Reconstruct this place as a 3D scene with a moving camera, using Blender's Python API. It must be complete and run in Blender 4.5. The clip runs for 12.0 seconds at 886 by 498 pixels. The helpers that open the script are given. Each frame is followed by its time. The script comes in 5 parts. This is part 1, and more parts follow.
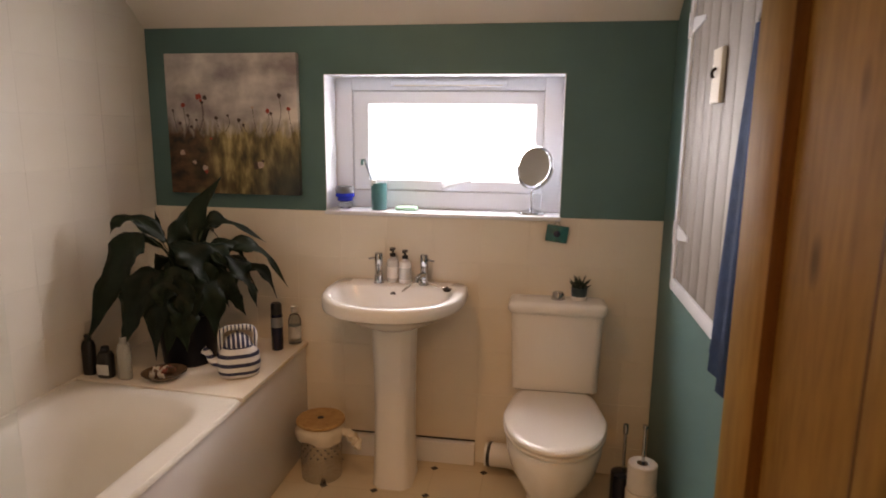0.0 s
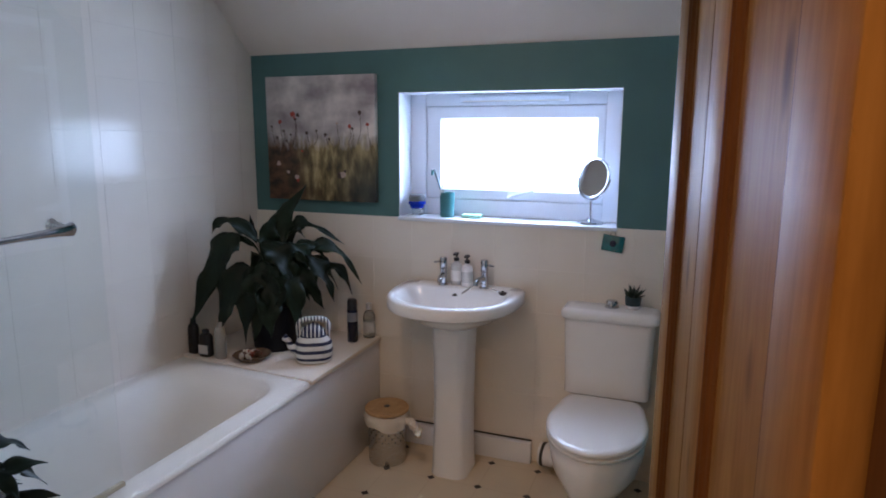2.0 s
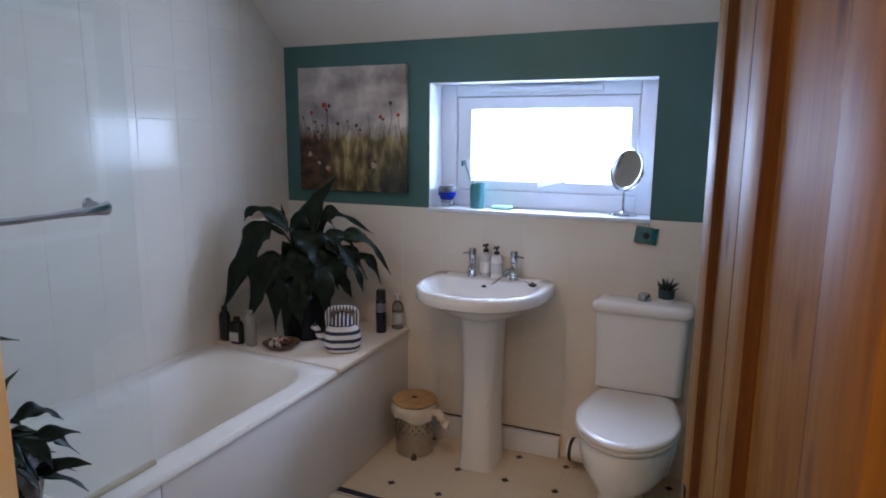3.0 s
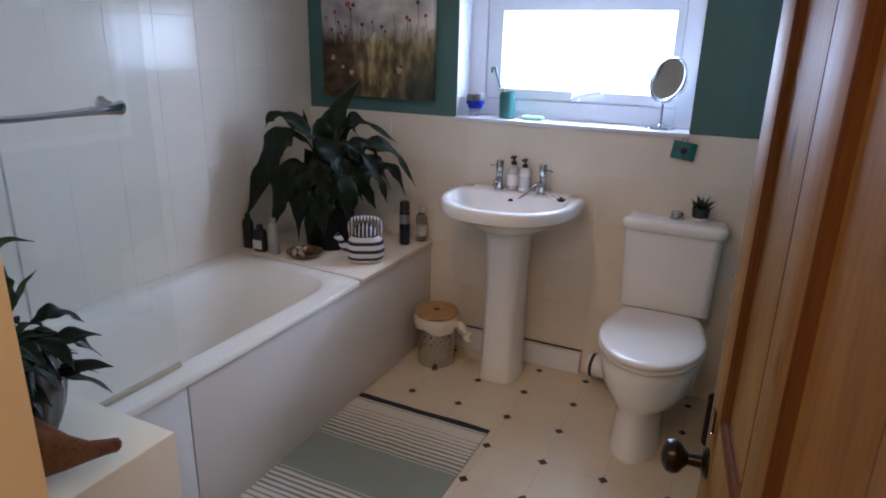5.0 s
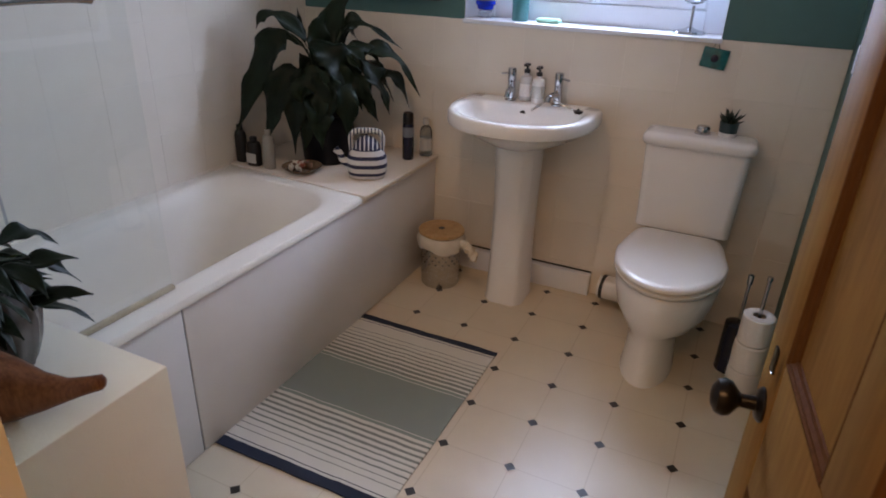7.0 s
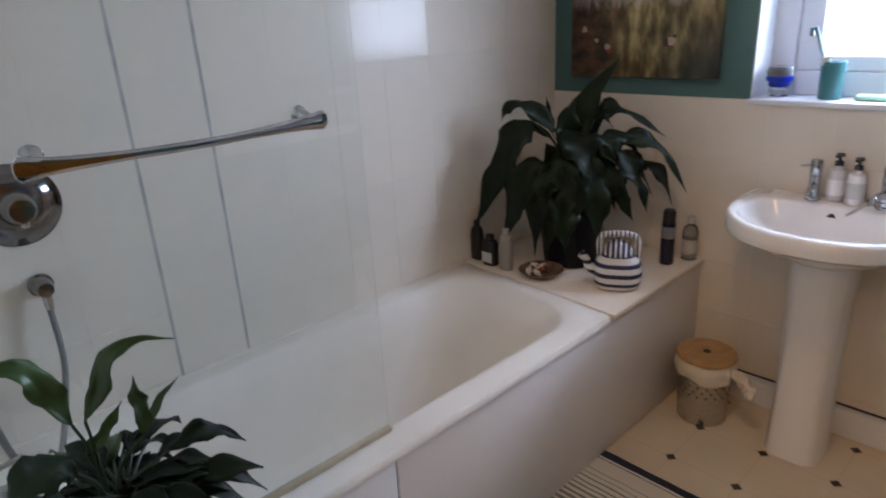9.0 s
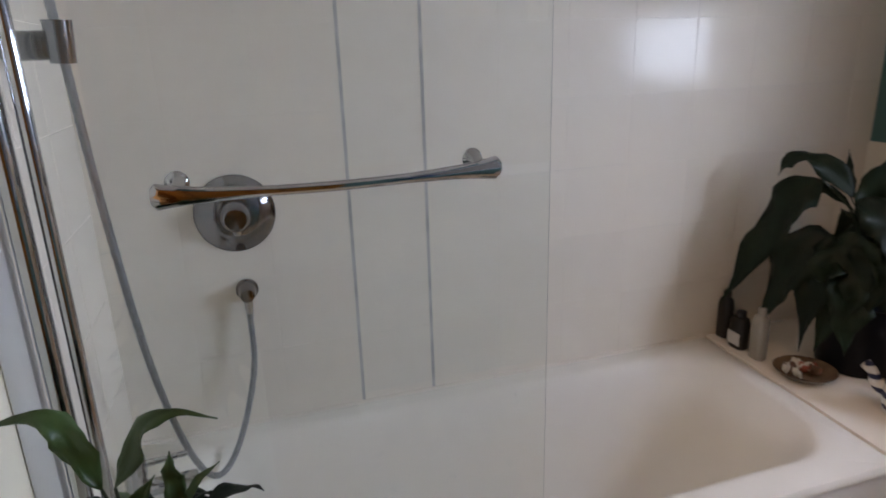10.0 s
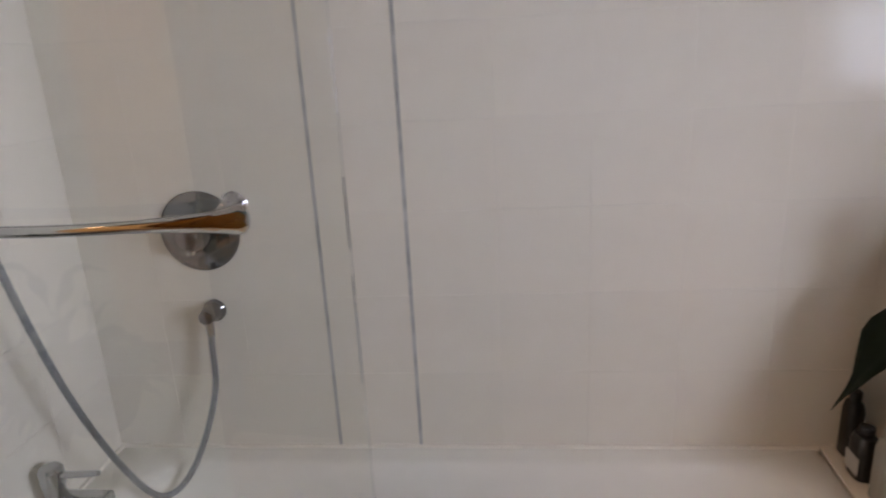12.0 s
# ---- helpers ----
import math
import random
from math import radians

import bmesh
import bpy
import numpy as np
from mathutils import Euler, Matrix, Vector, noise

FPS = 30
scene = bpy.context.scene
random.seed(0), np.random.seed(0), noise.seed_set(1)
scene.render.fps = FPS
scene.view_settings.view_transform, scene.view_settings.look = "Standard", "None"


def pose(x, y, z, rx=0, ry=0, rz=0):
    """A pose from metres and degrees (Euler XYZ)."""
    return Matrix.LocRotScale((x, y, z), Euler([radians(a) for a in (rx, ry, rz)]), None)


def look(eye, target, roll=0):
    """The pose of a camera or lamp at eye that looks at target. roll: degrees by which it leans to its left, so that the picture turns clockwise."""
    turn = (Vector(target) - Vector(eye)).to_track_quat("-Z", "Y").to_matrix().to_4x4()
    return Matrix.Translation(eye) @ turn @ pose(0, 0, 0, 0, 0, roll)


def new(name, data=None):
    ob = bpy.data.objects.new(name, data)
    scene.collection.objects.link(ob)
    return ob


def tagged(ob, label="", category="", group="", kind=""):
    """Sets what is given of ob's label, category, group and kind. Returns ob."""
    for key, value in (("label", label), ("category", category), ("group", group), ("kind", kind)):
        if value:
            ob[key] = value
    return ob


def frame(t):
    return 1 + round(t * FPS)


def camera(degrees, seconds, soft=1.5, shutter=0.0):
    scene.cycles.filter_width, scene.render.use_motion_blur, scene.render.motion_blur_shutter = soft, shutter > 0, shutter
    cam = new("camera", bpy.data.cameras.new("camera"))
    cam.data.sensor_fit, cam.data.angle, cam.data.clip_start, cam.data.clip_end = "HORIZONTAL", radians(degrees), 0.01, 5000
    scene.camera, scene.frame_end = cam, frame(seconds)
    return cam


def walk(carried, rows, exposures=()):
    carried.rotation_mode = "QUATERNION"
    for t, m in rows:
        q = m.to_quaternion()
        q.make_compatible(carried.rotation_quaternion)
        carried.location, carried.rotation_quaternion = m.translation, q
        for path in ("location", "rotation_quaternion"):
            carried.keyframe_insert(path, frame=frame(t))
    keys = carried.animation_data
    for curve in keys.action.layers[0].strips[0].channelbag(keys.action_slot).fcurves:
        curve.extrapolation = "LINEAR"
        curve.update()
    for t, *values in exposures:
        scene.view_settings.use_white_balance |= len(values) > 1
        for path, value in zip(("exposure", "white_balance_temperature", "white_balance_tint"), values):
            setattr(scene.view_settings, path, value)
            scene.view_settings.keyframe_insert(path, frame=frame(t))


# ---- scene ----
cam = camera(70.1, 12.0, soft=1.8, shutter=0.3)
PATH = [
    (0, (0.075, 0.158, 1.4969), (-0.2362, 2.099, 1.1299), 0.61),
    (0.5, (0.1, -0.021, 1.4899), (-0.1292, 1.929, 1.1129), 0.91),
    (1, (0.163, -0.0618, 1.4784), (-0.0754, 1.8962, 1.1416), 1.2),
    (1.5, (0.289, 0.0293, 1.51), (-0.2007, 1.9403, 1.1693), 0.69),
    (2, (0.387, 0.0544, 1.5225), (-0.305, 1.9024, 1.1751), 0.28),
    (2.5, (0.395, 0.0436, 1.5011), (-0.3542, 1.8726, 1.1678), 0.18),
    (4.3, (0.3365, 0.1404, 1.4503), (-0.5013, 1.8974, 0.9743), 1.3),
    (4.5, (0.342, 0.1373, 1.4522), (-0.4986, 1.8843, 0.9452), 1.21),
    (5, (0.3537, 0.1174, 1.4546), (-0.4611, 1.8394, 0.8431), 1.4),
    (5.5, (0.3713, 0.0825, 1.437), (-0.4286, 1.7955, 0.7961), 1.79),
    (6, (0.3574, 0.0961, 1.4317), (-0.4227, 1.7931, 0.7294), 2.13),
    (6.5, (0.3114, 0.1567, 1.3974), (-0.4359, 1.8137, 0.5767), 2.26),
    (6.7, (0.2868, 0.1761, 1.3976), (-0.4467, 1.8241, 0.5447), 2.34),
    (8.3, (0.0975, 0.4603, 1.4578), (-1.0623, 1.9101, 0.7042), -2.26),
    (8.5, (0.0655, 0.4663, 1.4528), (-1.1791, 1.8566, 0.7272), -2.96),
    (9, (-0.013, 0.5302, 1.456), (-1.3872, 1.8167, 0.7749), -3.19),
    (9.5, (-0.1006, 0.6333, 1.4657), (-1.7306, 1.6197, 0.8495), -2.38),
    (10, (-0.118, 0.8083, 1.4653), (-1.942, 1.3881, 0.8755), -1.81),
    (10.5, (-0.176, 0.9111, 1.4523), (-2.0642, 1.2163, 0.8523), -2.17),
    (11, (-0.2864, 1.0076, 1.4413), (-2.1923, 1.0837, 0.8289), -1.81),
    (11.5, (-0.3304, 1.2281, 1.4339), (-2.2356, 1.0682, 0.857), -3.1),
    (12, (-0.3225, 1.4859, 1.4595), (-2.229, 1.3012, 0.8957), -3.04),
]
# plan, in metres
LEFT, RIGHT, FAR, NEAR = -1.705, 0.560, 2.835, 0.464
CEIL, SLOPE_Z, SLOPE = 2.35, 1.920, 40
WX0, WX1, WZ0, WZ1 = -0.880, 0.142, 1.148, 1.731
JAMB_L, JAMB_R = -0.295, 0.505
BATH_X, BATH_Y, BATH_Z = -0.985, 2.174, 0.530
BATH_SKEW = 0.055
SCREEN_X, SCREEN_END, RAIL_Z = -1.060, 1.300, 1.294
BASIN_X, TOILET_X = -0.527, 0.145
BOX_X, BOX_Y, BOX_Z = -0.497, 0.802, 0.780
CUP_Y, CUP_Z = 2.500, 0.945
TP_X, TP_Y = 0.462, 2.340
RUG = (-1.000, -0.392, 1.303, 2.172)
TILE_Y, TILE_U, TILE_Z, TILE_V = 1.064, 0.2066, 1.342, 0.2015
LATTICE = 0.222
HINGE, DOOR_W, DOOR_RZ, KNOB_Z = (0.5005, 0.412), 0.766, 96.85, 0.800
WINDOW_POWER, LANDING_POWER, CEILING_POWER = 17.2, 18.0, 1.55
LAMP, LAMP_AIM = (-0.57, 1.50, 2.235), (-0.40, 2.83, 0.60)
# the film's own exposure and white balance: seconds, stops, kelvin, tint
EXPOSURES = [
    (0.0, -0.01, 10600, 29), (0.5, -0.01, 8900, 22), (1.0, -0.01, 6800, 19), (1.5, -0.03, 6050, 21), (2.5, -0.07, 5950, 18), (4.5, -0.03, 6050, 20),
    (5.5, 0.02, 6400, 20), (6.5, 0.00, 6700, 22), (8.5, 0.04, 6550, 20), (10.0, 0.03, 7300, 22), (11.0, 0.03, 7050, 23), (12.0, 0.02, 7850, 25),
]
walk(cam, [(t, look(eye, target, roll)) for t, eye, target, roll in PATH], EXPOSURES)

# ---------------------------------------------------------------- light
world = bpy.data.worlds.new("sky")
scene.world = world
world.use_nodes = True
wn = world.node_tree
sky = wn.nodes.new("ShaderNodeTexSky")
sky.sky_type = "NISHITA"
sky.sun_disc = False
sky.sun_elevation = radians(35)
sky.sun_rotation = radians(200)
wn.links.new(sky.outputs[0], wn.nodes["Background"].inputs[0])
wn.nodes["Background"].inputs[1].default_value = 0.1


def area_lamp(name, m, sx, sy, power, colour, spread=180):
    data = bpy.data.lights.new(name, "AREA")
    data.shape, data.size, data.size_y, data.energy, data.color = "RECTANGLE", sx, sy, power, colour
    data.spread = radians(spread)
    ob = new(name, data)
    ob.matrix_world = m
    return ob


# overcast daylight in the window's opening
area_lamp("window_daylight", look((-0.350, 3.025, 1.445), (-0.350, 0.5, 1.25)), 0.735, 0.325, WINDOW_POWER, (0.56, 0.745, 1.0), 145)
# warm ceiling spotlight turned to the basin, which throws the shadows of the basin and the toilet
area_lamp("bathroom_spotlight", look(LAMP, LAMP_AIM), 0.09, 0.09, CEILING_POWER, (1.0, 0.66, 0.36), 115)
# warm landing light inferred from door and jamb; ceiling lamp unseen, its size chosen
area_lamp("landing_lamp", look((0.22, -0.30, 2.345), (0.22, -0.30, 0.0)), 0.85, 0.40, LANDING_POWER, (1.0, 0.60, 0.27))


# ---------------------------------------------------------------- materials
def material(name, base, rough=0.5, metal=0.0, vary=0.12, scale=6.0, bump=0.0, bump_scale=60.0, spec=0.5, coat=0.0, second=None, per_object=0.0, stretch=(1, 1, 1)):
    """Principled surface with two scales of colour variation and fine relief."""
    m = bpy.data.materials.new(name)
    m.use_nodes = True
    t = m.node_tree
    b = t.nodes["Principled BSDF"]
    b.inputs["Roughness"].default_value = rough
    b.inputs["Metallic"].default_value = metal
    b.inputs["Specular IOR Level"].default_value = spec
    b.inputs["Coat Weight"].default_value = coat
    b.inputs["Coat Roughness"].default_value = 0.08
    co = t.nodes.new("ShaderNodeTexCoord")
    mp = t.nodes.new("ShaderNodeMapping")
    mp.inputs["Scale"].default_value = stretch
    t.links.new(co.outputs["Object"], mp.inputs[0])
    big = t.nodes.new("ShaderNodeTexNoise")
    big.inputs["Scale"].default_value = scale
    big.inputs["Detail"].default_value = 4
    t.links.new(mp.outputs[0], big.inputs[0])
    ramp = t.nodes.new("ShaderNodeValToRGB")
    dark = second or tuple(c * (1 - vary) for c in base)
    ramp.color_ramp.elements[0].position, ramp.color_ramp.elements[1].position = 0.3, 0.7
    ramp.color_ramp.elements[0].color = (*dark, 1)
    ramp.color_ramp.elements[1].color = (*base, 1)
    t.links.new(big.outputs["Fac"], ramp.inputs[0])
    last = ramp.outputs[0]
    if per_object:
        info = t.nodes.new("ShaderNodeObjectInfo")
        hsv = t.nodes.new("ShaderNodeHueSaturation")
        ma = t.nodes.new("ShaderNodeMapRange")
        ma.inputs["To Min"].default_value, ma.inputs["To Max"].default_value = 1 - per_object, 1 + per_object
        t.links.new(info.outputs["Random"], ma.inputs[0])
        t.links.new(ma.outputs[0], hsv.inputs["Value"])
        t.links.new(last, hsv.inputs["Color"])
        last = hsv.outputs[0]
    t.links.new(last, b.inputs["Base Color"])
    fine = t.nodes.new("ShaderNodeTexNoise")
    fine.inputs["Scale"].default_value = bump_scale
    fine.inputs["Detail"].default_value = 3
    t.links.new(mp.outputs[0], fine.inputs[0])
    rr = t.nodes.new("ShaderNodeMapRange")
    rr.inputs["To Min"].default_value, rr.inputs["To Max"].default_value = max(0.02, rough * 0.82), min(1, rough * 1.18)
    t.links.new(fine.outputs["Fac"], rr.inputs[0])
    t.links.new(rr.outputs[0], b.inputs["Roughness"])
    if bump:
        bp = t.nodes.new("ShaderNodeBump")
        bp.inputs["Strength"].default_value = bump
        bp.inputs["Distance"].default_value = 0.004
        t.links.new(fine.outputs["Fac"], bp.inputs["Height"])
        t.links.new(bp.outputs[0], b.inputs["Normal"])
    return m


def glass(name, colour=(1, 1, 1), rough=0.02):
    m = bpy.data.materials.new(name)
    m.use_nodes = True
    b = m.node_tree.nodes["Principled BSDF"]
    b.inputs["Base Color"].default_value = (*colour, 1)
    b.inputs["Transmission Weight"].default_value = 1
    b.inputs["Roughness"].default_value = rough
    b.inputs["IOR"].default_value = 1.45
    return m


def wood(name, light, dark, rough, coat=0.0, scale=1.0):
    """Straight-grained timber, the grain along the local z axis."""
    m = bpy.data.materials.new(name)
    m.use_nodes = True
    t = m.node_tree
    b = t.nodes["Principled BSDF"]
    co = t.nodes.new("ShaderNodeTexCoord")
    mp = t.nodes.new("ShaderNodeMapping")
    mp.inputs["Scale"].default_value = (7 * scale, 7 * scale, 0.8 * scale)
    t.links.new(co.outputs["Object"], mp.inputs[0])
    n1 = t.nodes.new("ShaderNodeTexNoise")
    n1.inputs["Scale"].default_value, n1.inputs["Detail"].default_value, n1.inputs["Distortion"].default_value = 2.2, 5, 0.8
    n2 = t.nodes.new("ShaderNodeTexNoise")
    n2.inputs["Scale"].default_value, n2.inputs["Detail"].default_value = 16, 4
    t.links.new(mp.outputs[0], n1.inputs[0])
    t.links.new(mp.outputs[0], n2.inputs[0])
    mx = t.nodes.new("ShaderNodeMath")
    mx.operation = "MULTIPLY_ADD"
    mx.inputs[1].default_value, mx.inputs[2].default_value = 0.55, -0.10
    t.links.new(n2.outputs["Fac"], mx.inputs[0])
    ad = t.nodes.new("ShaderNodeMath")
    ad.operation = "MULTIPLY_ADD"
    ad.inputs[1].default_value = 0.75
    t.links.new(n1.outputs["Fac"], ad.inputs[0])
    t.links.new(mx.outputs[0], ad.inputs[2])
    ramp = t.nodes.new("ShaderNodeValToRGB")
    ramp.color_ramp.elements[0].position, ramp.color_ramp.elements[1].position = 0.26, 0.74
    ramp.color_ramp.elements[0].color, ramp.color_ramp.elements[1].color = (*dark, 1), (*light, 1)
    t.links.new(ad.outputs[0], ramp.inputs[0])
    kn = t.nodes.new("ShaderNodeTexVoronoi")
    kn.inputs["Scale"].default_value = 1.0
    mk = t.nodes.new("ShaderNodeMapping")
    mk.inputs["Scale"].default_value = (11 * scale, 11 * scale, 4.2 * scale)
    t.links.new(co.outputs["Object"], mk.inputs[0])
    t.links.new(mk.outputs[0], kn.inputs[0])
    kr = t.nodes.new("ShaderNodeMapRange")
    kr.inputs["From Min"].default_value, kr.inputs["From Max"].default_value = 0.05, 0.17
    kr.inputs["To Min"].default_value, kr.inputs["To Max"].default_value = 0.45, 1.0
    t.links.new(kn.outputs["Distance"], kr.inputs[0])
    km = t.nodes.new("ShaderNodeMixRGB")
    km.blend_type = "MULTIPLY"
    km.inputs[0].default_value = 1.0
    t.links.new(ramp.outputs[0], km.inputs[1])
    t.links.new(kr.outputs[0], km.inputs[2])
    t.links.new(km.outputs[0], b.inputs["Base Color"])
    b.inputs["Roughness"].default_value = rough
    b.inputs["Specular IOR Level"].default_value = 0.03
    b.inputs["Coat Weight"].default_value = coat
    b.inputs["Coat Roughness"].default_value = 0.2
    bp = t.nodes.new("ShaderNodeBump")
    bp.inputs["Strength"].default_value, bp.inputs["Distance"].default_value = 0.12, 0.002
    t.links.new(n2.outputs["Fac"], bp.inputs["Height"])
    t.links.new(bp.outputs[0], b.inputs["Normal"])
    return m


def banded(name, axis, stops, rough, offset=0.0, size=1.0, weave=0.25):
    """Bands of colour along one local axis: stops are (position, colour), constant between them."""
    m = bpy.data.materials.new(name)
    m.use_nodes = True
    t = m.node_tree
    b = t.nodes["Principled BSDF"]
    b.inputs["Roughness"].default_value = rough
    co = t.nodes.new("ShaderNodeTexCoord")
    sp = t.nodes.new("ShaderNodeSeparateXYZ")
    t.links.new(co.outputs["Object"], sp.inputs[0])
    wob = t.nodes.new("ShaderNodeTexNoise")
    wob.inputs["Scale"].default_value = 25
    t.links.new(co.outputs["Object"], wob.inputs[0])
    sc = t.nodes.new("ShaderNodeMath")
    sc.operation = "MULTIPLY_ADD"
    sc.inputs[1].default_value, sc.inputs[2].default_value = 1 / size, -offset / size
    t.links.new(sp.outputs[axis], sc.inputs[0])
    wo = t.nodes.new("ShaderNodeMath")
    wo.operation = "MULTIPLY_ADD"
    wo.inputs[1].default_value = 0.006
    t.links.new(wob.outputs["Fac"], wo.inputs[0])
    t.links.new(sc.outputs[0], wo.inputs[2])
    ramp = t.nodes.new("ShaderNodeValToRGB")
    cr = ramp.color_ramp
    cr.interpolation = "CONSTANT"
    cr.elements[0].position, cr.elements[0].color = stops[0][0], (*stops[0][1], 1)
    cr.elements[1].position, cr.elements[1].color = stops[1][0], (*stops[1][1], 1)
    for p, c in stops[2:]:
        cr.elements.new(p).color = (*c, 1)
    t.links.new(wo.outputs[0], ramp.inputs[0])
    t.links.new(ramp.outputs[0], b.inputs["Base Color"])
    fine = t.nodes.new("ShaderNodeTexNoise")
    fine.inputs["Scale"].default_value = 350
    t.links.new(co.outputs["Object"], fine.inputs[0])
    bp = t.nodes.new("ShaderNodeBump")
    bp.inputs["Strength"].default_value, bp.inputs["Distance"].default_value = weave, 0.003
    t.links.new(fine.outputs["Fac"], bp.inputs["Height"])
    t.links.new(bp.outputs[0], b.inputs["Normal"])
    return m


def vinyl_material():
    """Cream sheet vinyl with a faint printed tile grid and a soft mottle."""
    m = material("cream_vinyl", (0.66, 0.57, 0.43), 0.34, vary=0.07, scale=5, bump=0.05, bump_scale=90)
    t = m.node_tree
    b = t.nodes["Principled BSDF"]
    co = t.nodes.new("ShaderNodeTexCoord")
    mp = t.nodes.new("ShaderNodeMapping")
    mp.inputs["Location"].default_value = (0.145, -2.076, 0)
    t.links.new(co.outputs["Object"], mp.inputs[0])
    br = t.nodes.new("ShaderNodeTexBrick")
    br.offset, br.squash = 0.0, 1.0
    br.inputs["Scale"].default_value = 1
    br.inputs["Brick Width"].default_value = br.inputs["Row Height"].default_value = LATTICE
    br.inputs["Mortar Size"].default_value, br.inputs["Mortar Smooth"].default_value = 0.0016, 0.3
    br.inputs["Color1"].default_value = br.inputs["Color2"].default_value = (1, 1, 1, 1)
    br.inputs["Mortar"].default_value = (0.84, 0.80, 0.74, 1)
    t.links.new(mp.outputs[0], br.inputs[0])
    mul = t.nodes.new("ShaderNodeMixRGB")
    mul.blend_type = "MULTIPLY"
    mul.inputs[0].default_value = 1
    old = b.inputs["Base Color"].links[0].from_socket
    t.links.new(old, mul.inputs[1])
    t.links.new(br.outputs[0], mul.inputs[2])
    t.links.new(mul.outputs[0], b.inputs["Base Color"])
    return m


def painting_material():
    """Poppy meadow in oils: grey cloudy sky above, brown earth and ochre grass below."""
    m = bpy.data.materials.new("oil_painting")
    m.use_nodes = True
    t = m.node_tree
    b = t.nodes["Principled BSDF"]
    b.inputs["Roughness"].default_value = 0.55
    co = t.nodes.new("ShaderNodeTexCoord")
    sp = t.nodes.new("ShaderNodeSeparateXYZ")
    t.links.new(co.outputs["Object"], sp.inputs[0])

    def noise_tex(scale, stretch, detail=5):
        mp = t.nodes.new("ShaderNodeMapping")
        mp.inputs["Scale"].default_value = stretch
        t.links.new(co.outputs["Object"], mp.inputs[0])
        n = t.nodes.new("ShaderNodeTexNoise")
        n.inputs["Scale"].default_value, n.inputs["Detail"].default_value = scale, detail
        t.links.new(mp.outputs[0], n.inputs[0])
        return n.outputs["Fac"]

    def ramp_of(src, *stops):
        r = t.nodes.new("ShaderNodeValToRGB")
        r.color_ramp.elements[0].position, r.color_ramp.elements[0].color = stops[0][0], (*stops[0][1], 1)
        r.color_ramp.elements[1].position, r.color_ramp.elements[1].color = stops[1][0], (*stops[1][1], 1)
        for p, c in stops[2:]:
            r.color_ramp.elements.new(p).color = (*c, 1)
        t.links.new(src, r.inputs[0])
        return r.outputs[0]

    def mix(f, a, c):
        x = t.nodes.new("ShaderNodeMixRGB")
        t.links.new(f, x.inputs[0])
        t.links.new(a, x.inputs[1])
        t.links.new(c, x.inputs[2])
        return x.outputs[0]

    def step(axis, centre, soft, wobble, amount):
        a = t.nodes.new("ShaderNodeMath")
        a.operation = "MULTIPLY_ADD"
        a.inputs[1].default_value = amount
        t.links.new(wobble, a.inputs[0])
        t.links.new(sp.outputs[axis], a.inputs[2])
        r = t.nodes.new("ShaderNodeMapRange")
        r.inputs["From Min"].default_value, r.inputs["From Max"].default_value = centre - soft, centre + soft
        t.links.new(a.outputs[0], r.inputs[0])
        return r.outputs[0]

    clouds = ramp_of(noise_tex(5.5, (1, 1, 1.2)), (0.34, (0.25, 0.215, 0.22)), (0.5, (0.48, 0.44, 0.43)), (0.66, (0.76, 0.71, 0.66)))
    earth = ramp_of(noise_tex(16, (1, 1, 1.3)), (0.36, (0.022, 0.014, 0.010)), (0.66, (0.15, 0.075, 0.035)))
    grass = ramp_of(noise_tex(18, (1.3, 1, 0.5), 7), (0.34, (0.045, 0.035, 0.015)), (0.5, (0.20, 0.150, 0.055)), (0.68, (0.50, 0.40, 0.19)))
    deep = ramp_of(noise_tex(14, (1, 1, 0.6)), (0.35, (0.012, 0.016, 0.022)), (0.7, (0.07, 0.075, 0.05)))
    wob = noise_tex(9, (1, 1, 1))
    low = mix(step(0, 0.06, 0.10, wob, 0.30), earth, grass)
    corner = t.nodes.new("ShaderNodeMath")
    corner.operation = "MULTIPLY"
    t.links.new(step(0, 0.24, 0.10, wob, 0.22), corner.inputs[0])
    fall = t.nodes.new("ShaderNodeMath")
    fall.operation = "SUBTRACT"
    fall.inputs[0].default_value = 1
    t.links.new(step(2, -0.02, 0.14, wob, 0.2), fall.inputs[1])
    t.links.new(fall.outputs[0], corner.inputs[1])
    low = mix(corner.outputs[0], low, deep)
    t.links.new(mix(step(2, 0.06, 0.035, noise_tex(26, (1.6, 1, 0.5)), 0.14), low, clouds), b.inputs["Base Color"])
    bp = t.nodes.new("ShaderNodeBump")
    bp.inputs["Strength"].default_value, bp.inputs["Distance"].default_value = 0.4, 0.003
    t.links.new(noise_tex(70, (1, 1, 1)), bp.inputs["Height"])
    t.links.new(bp.outputs[0], b.inputs["Normal"])
    return m


WHITE_PAINT = material("white_wall_paint", (0.80, 0.75, 0.67), 0.7, vary=0.05, scale=3, bump=0.10, bump_scale=220)
MAGNOLIA = material("magnolia_wall_paint", (0.83, 0.77, 0.61), 0.6, vary=0.05, scale=3, bump=0.10, bump_scale=220)
CEILING_PAINT = material("ceiling_paint", (0.80, 0.72, 0.63), 0.8, vary=0.05, scale=2.5, bump=0.25, bump_scale=140)
TEAL = material("teal_wall_paint", (0.073, 0.176, 0.171), 0.55, vary=0.10, scale=4, bump=0.10, bump_scale=200)
TILE = material("cream_glazed_tile", (0.80, 0.735, 0.635), 0.13, vary=0.04, scale=4, bump=0.02, bump_scale=18, per_object=0.012, spec=0.13)
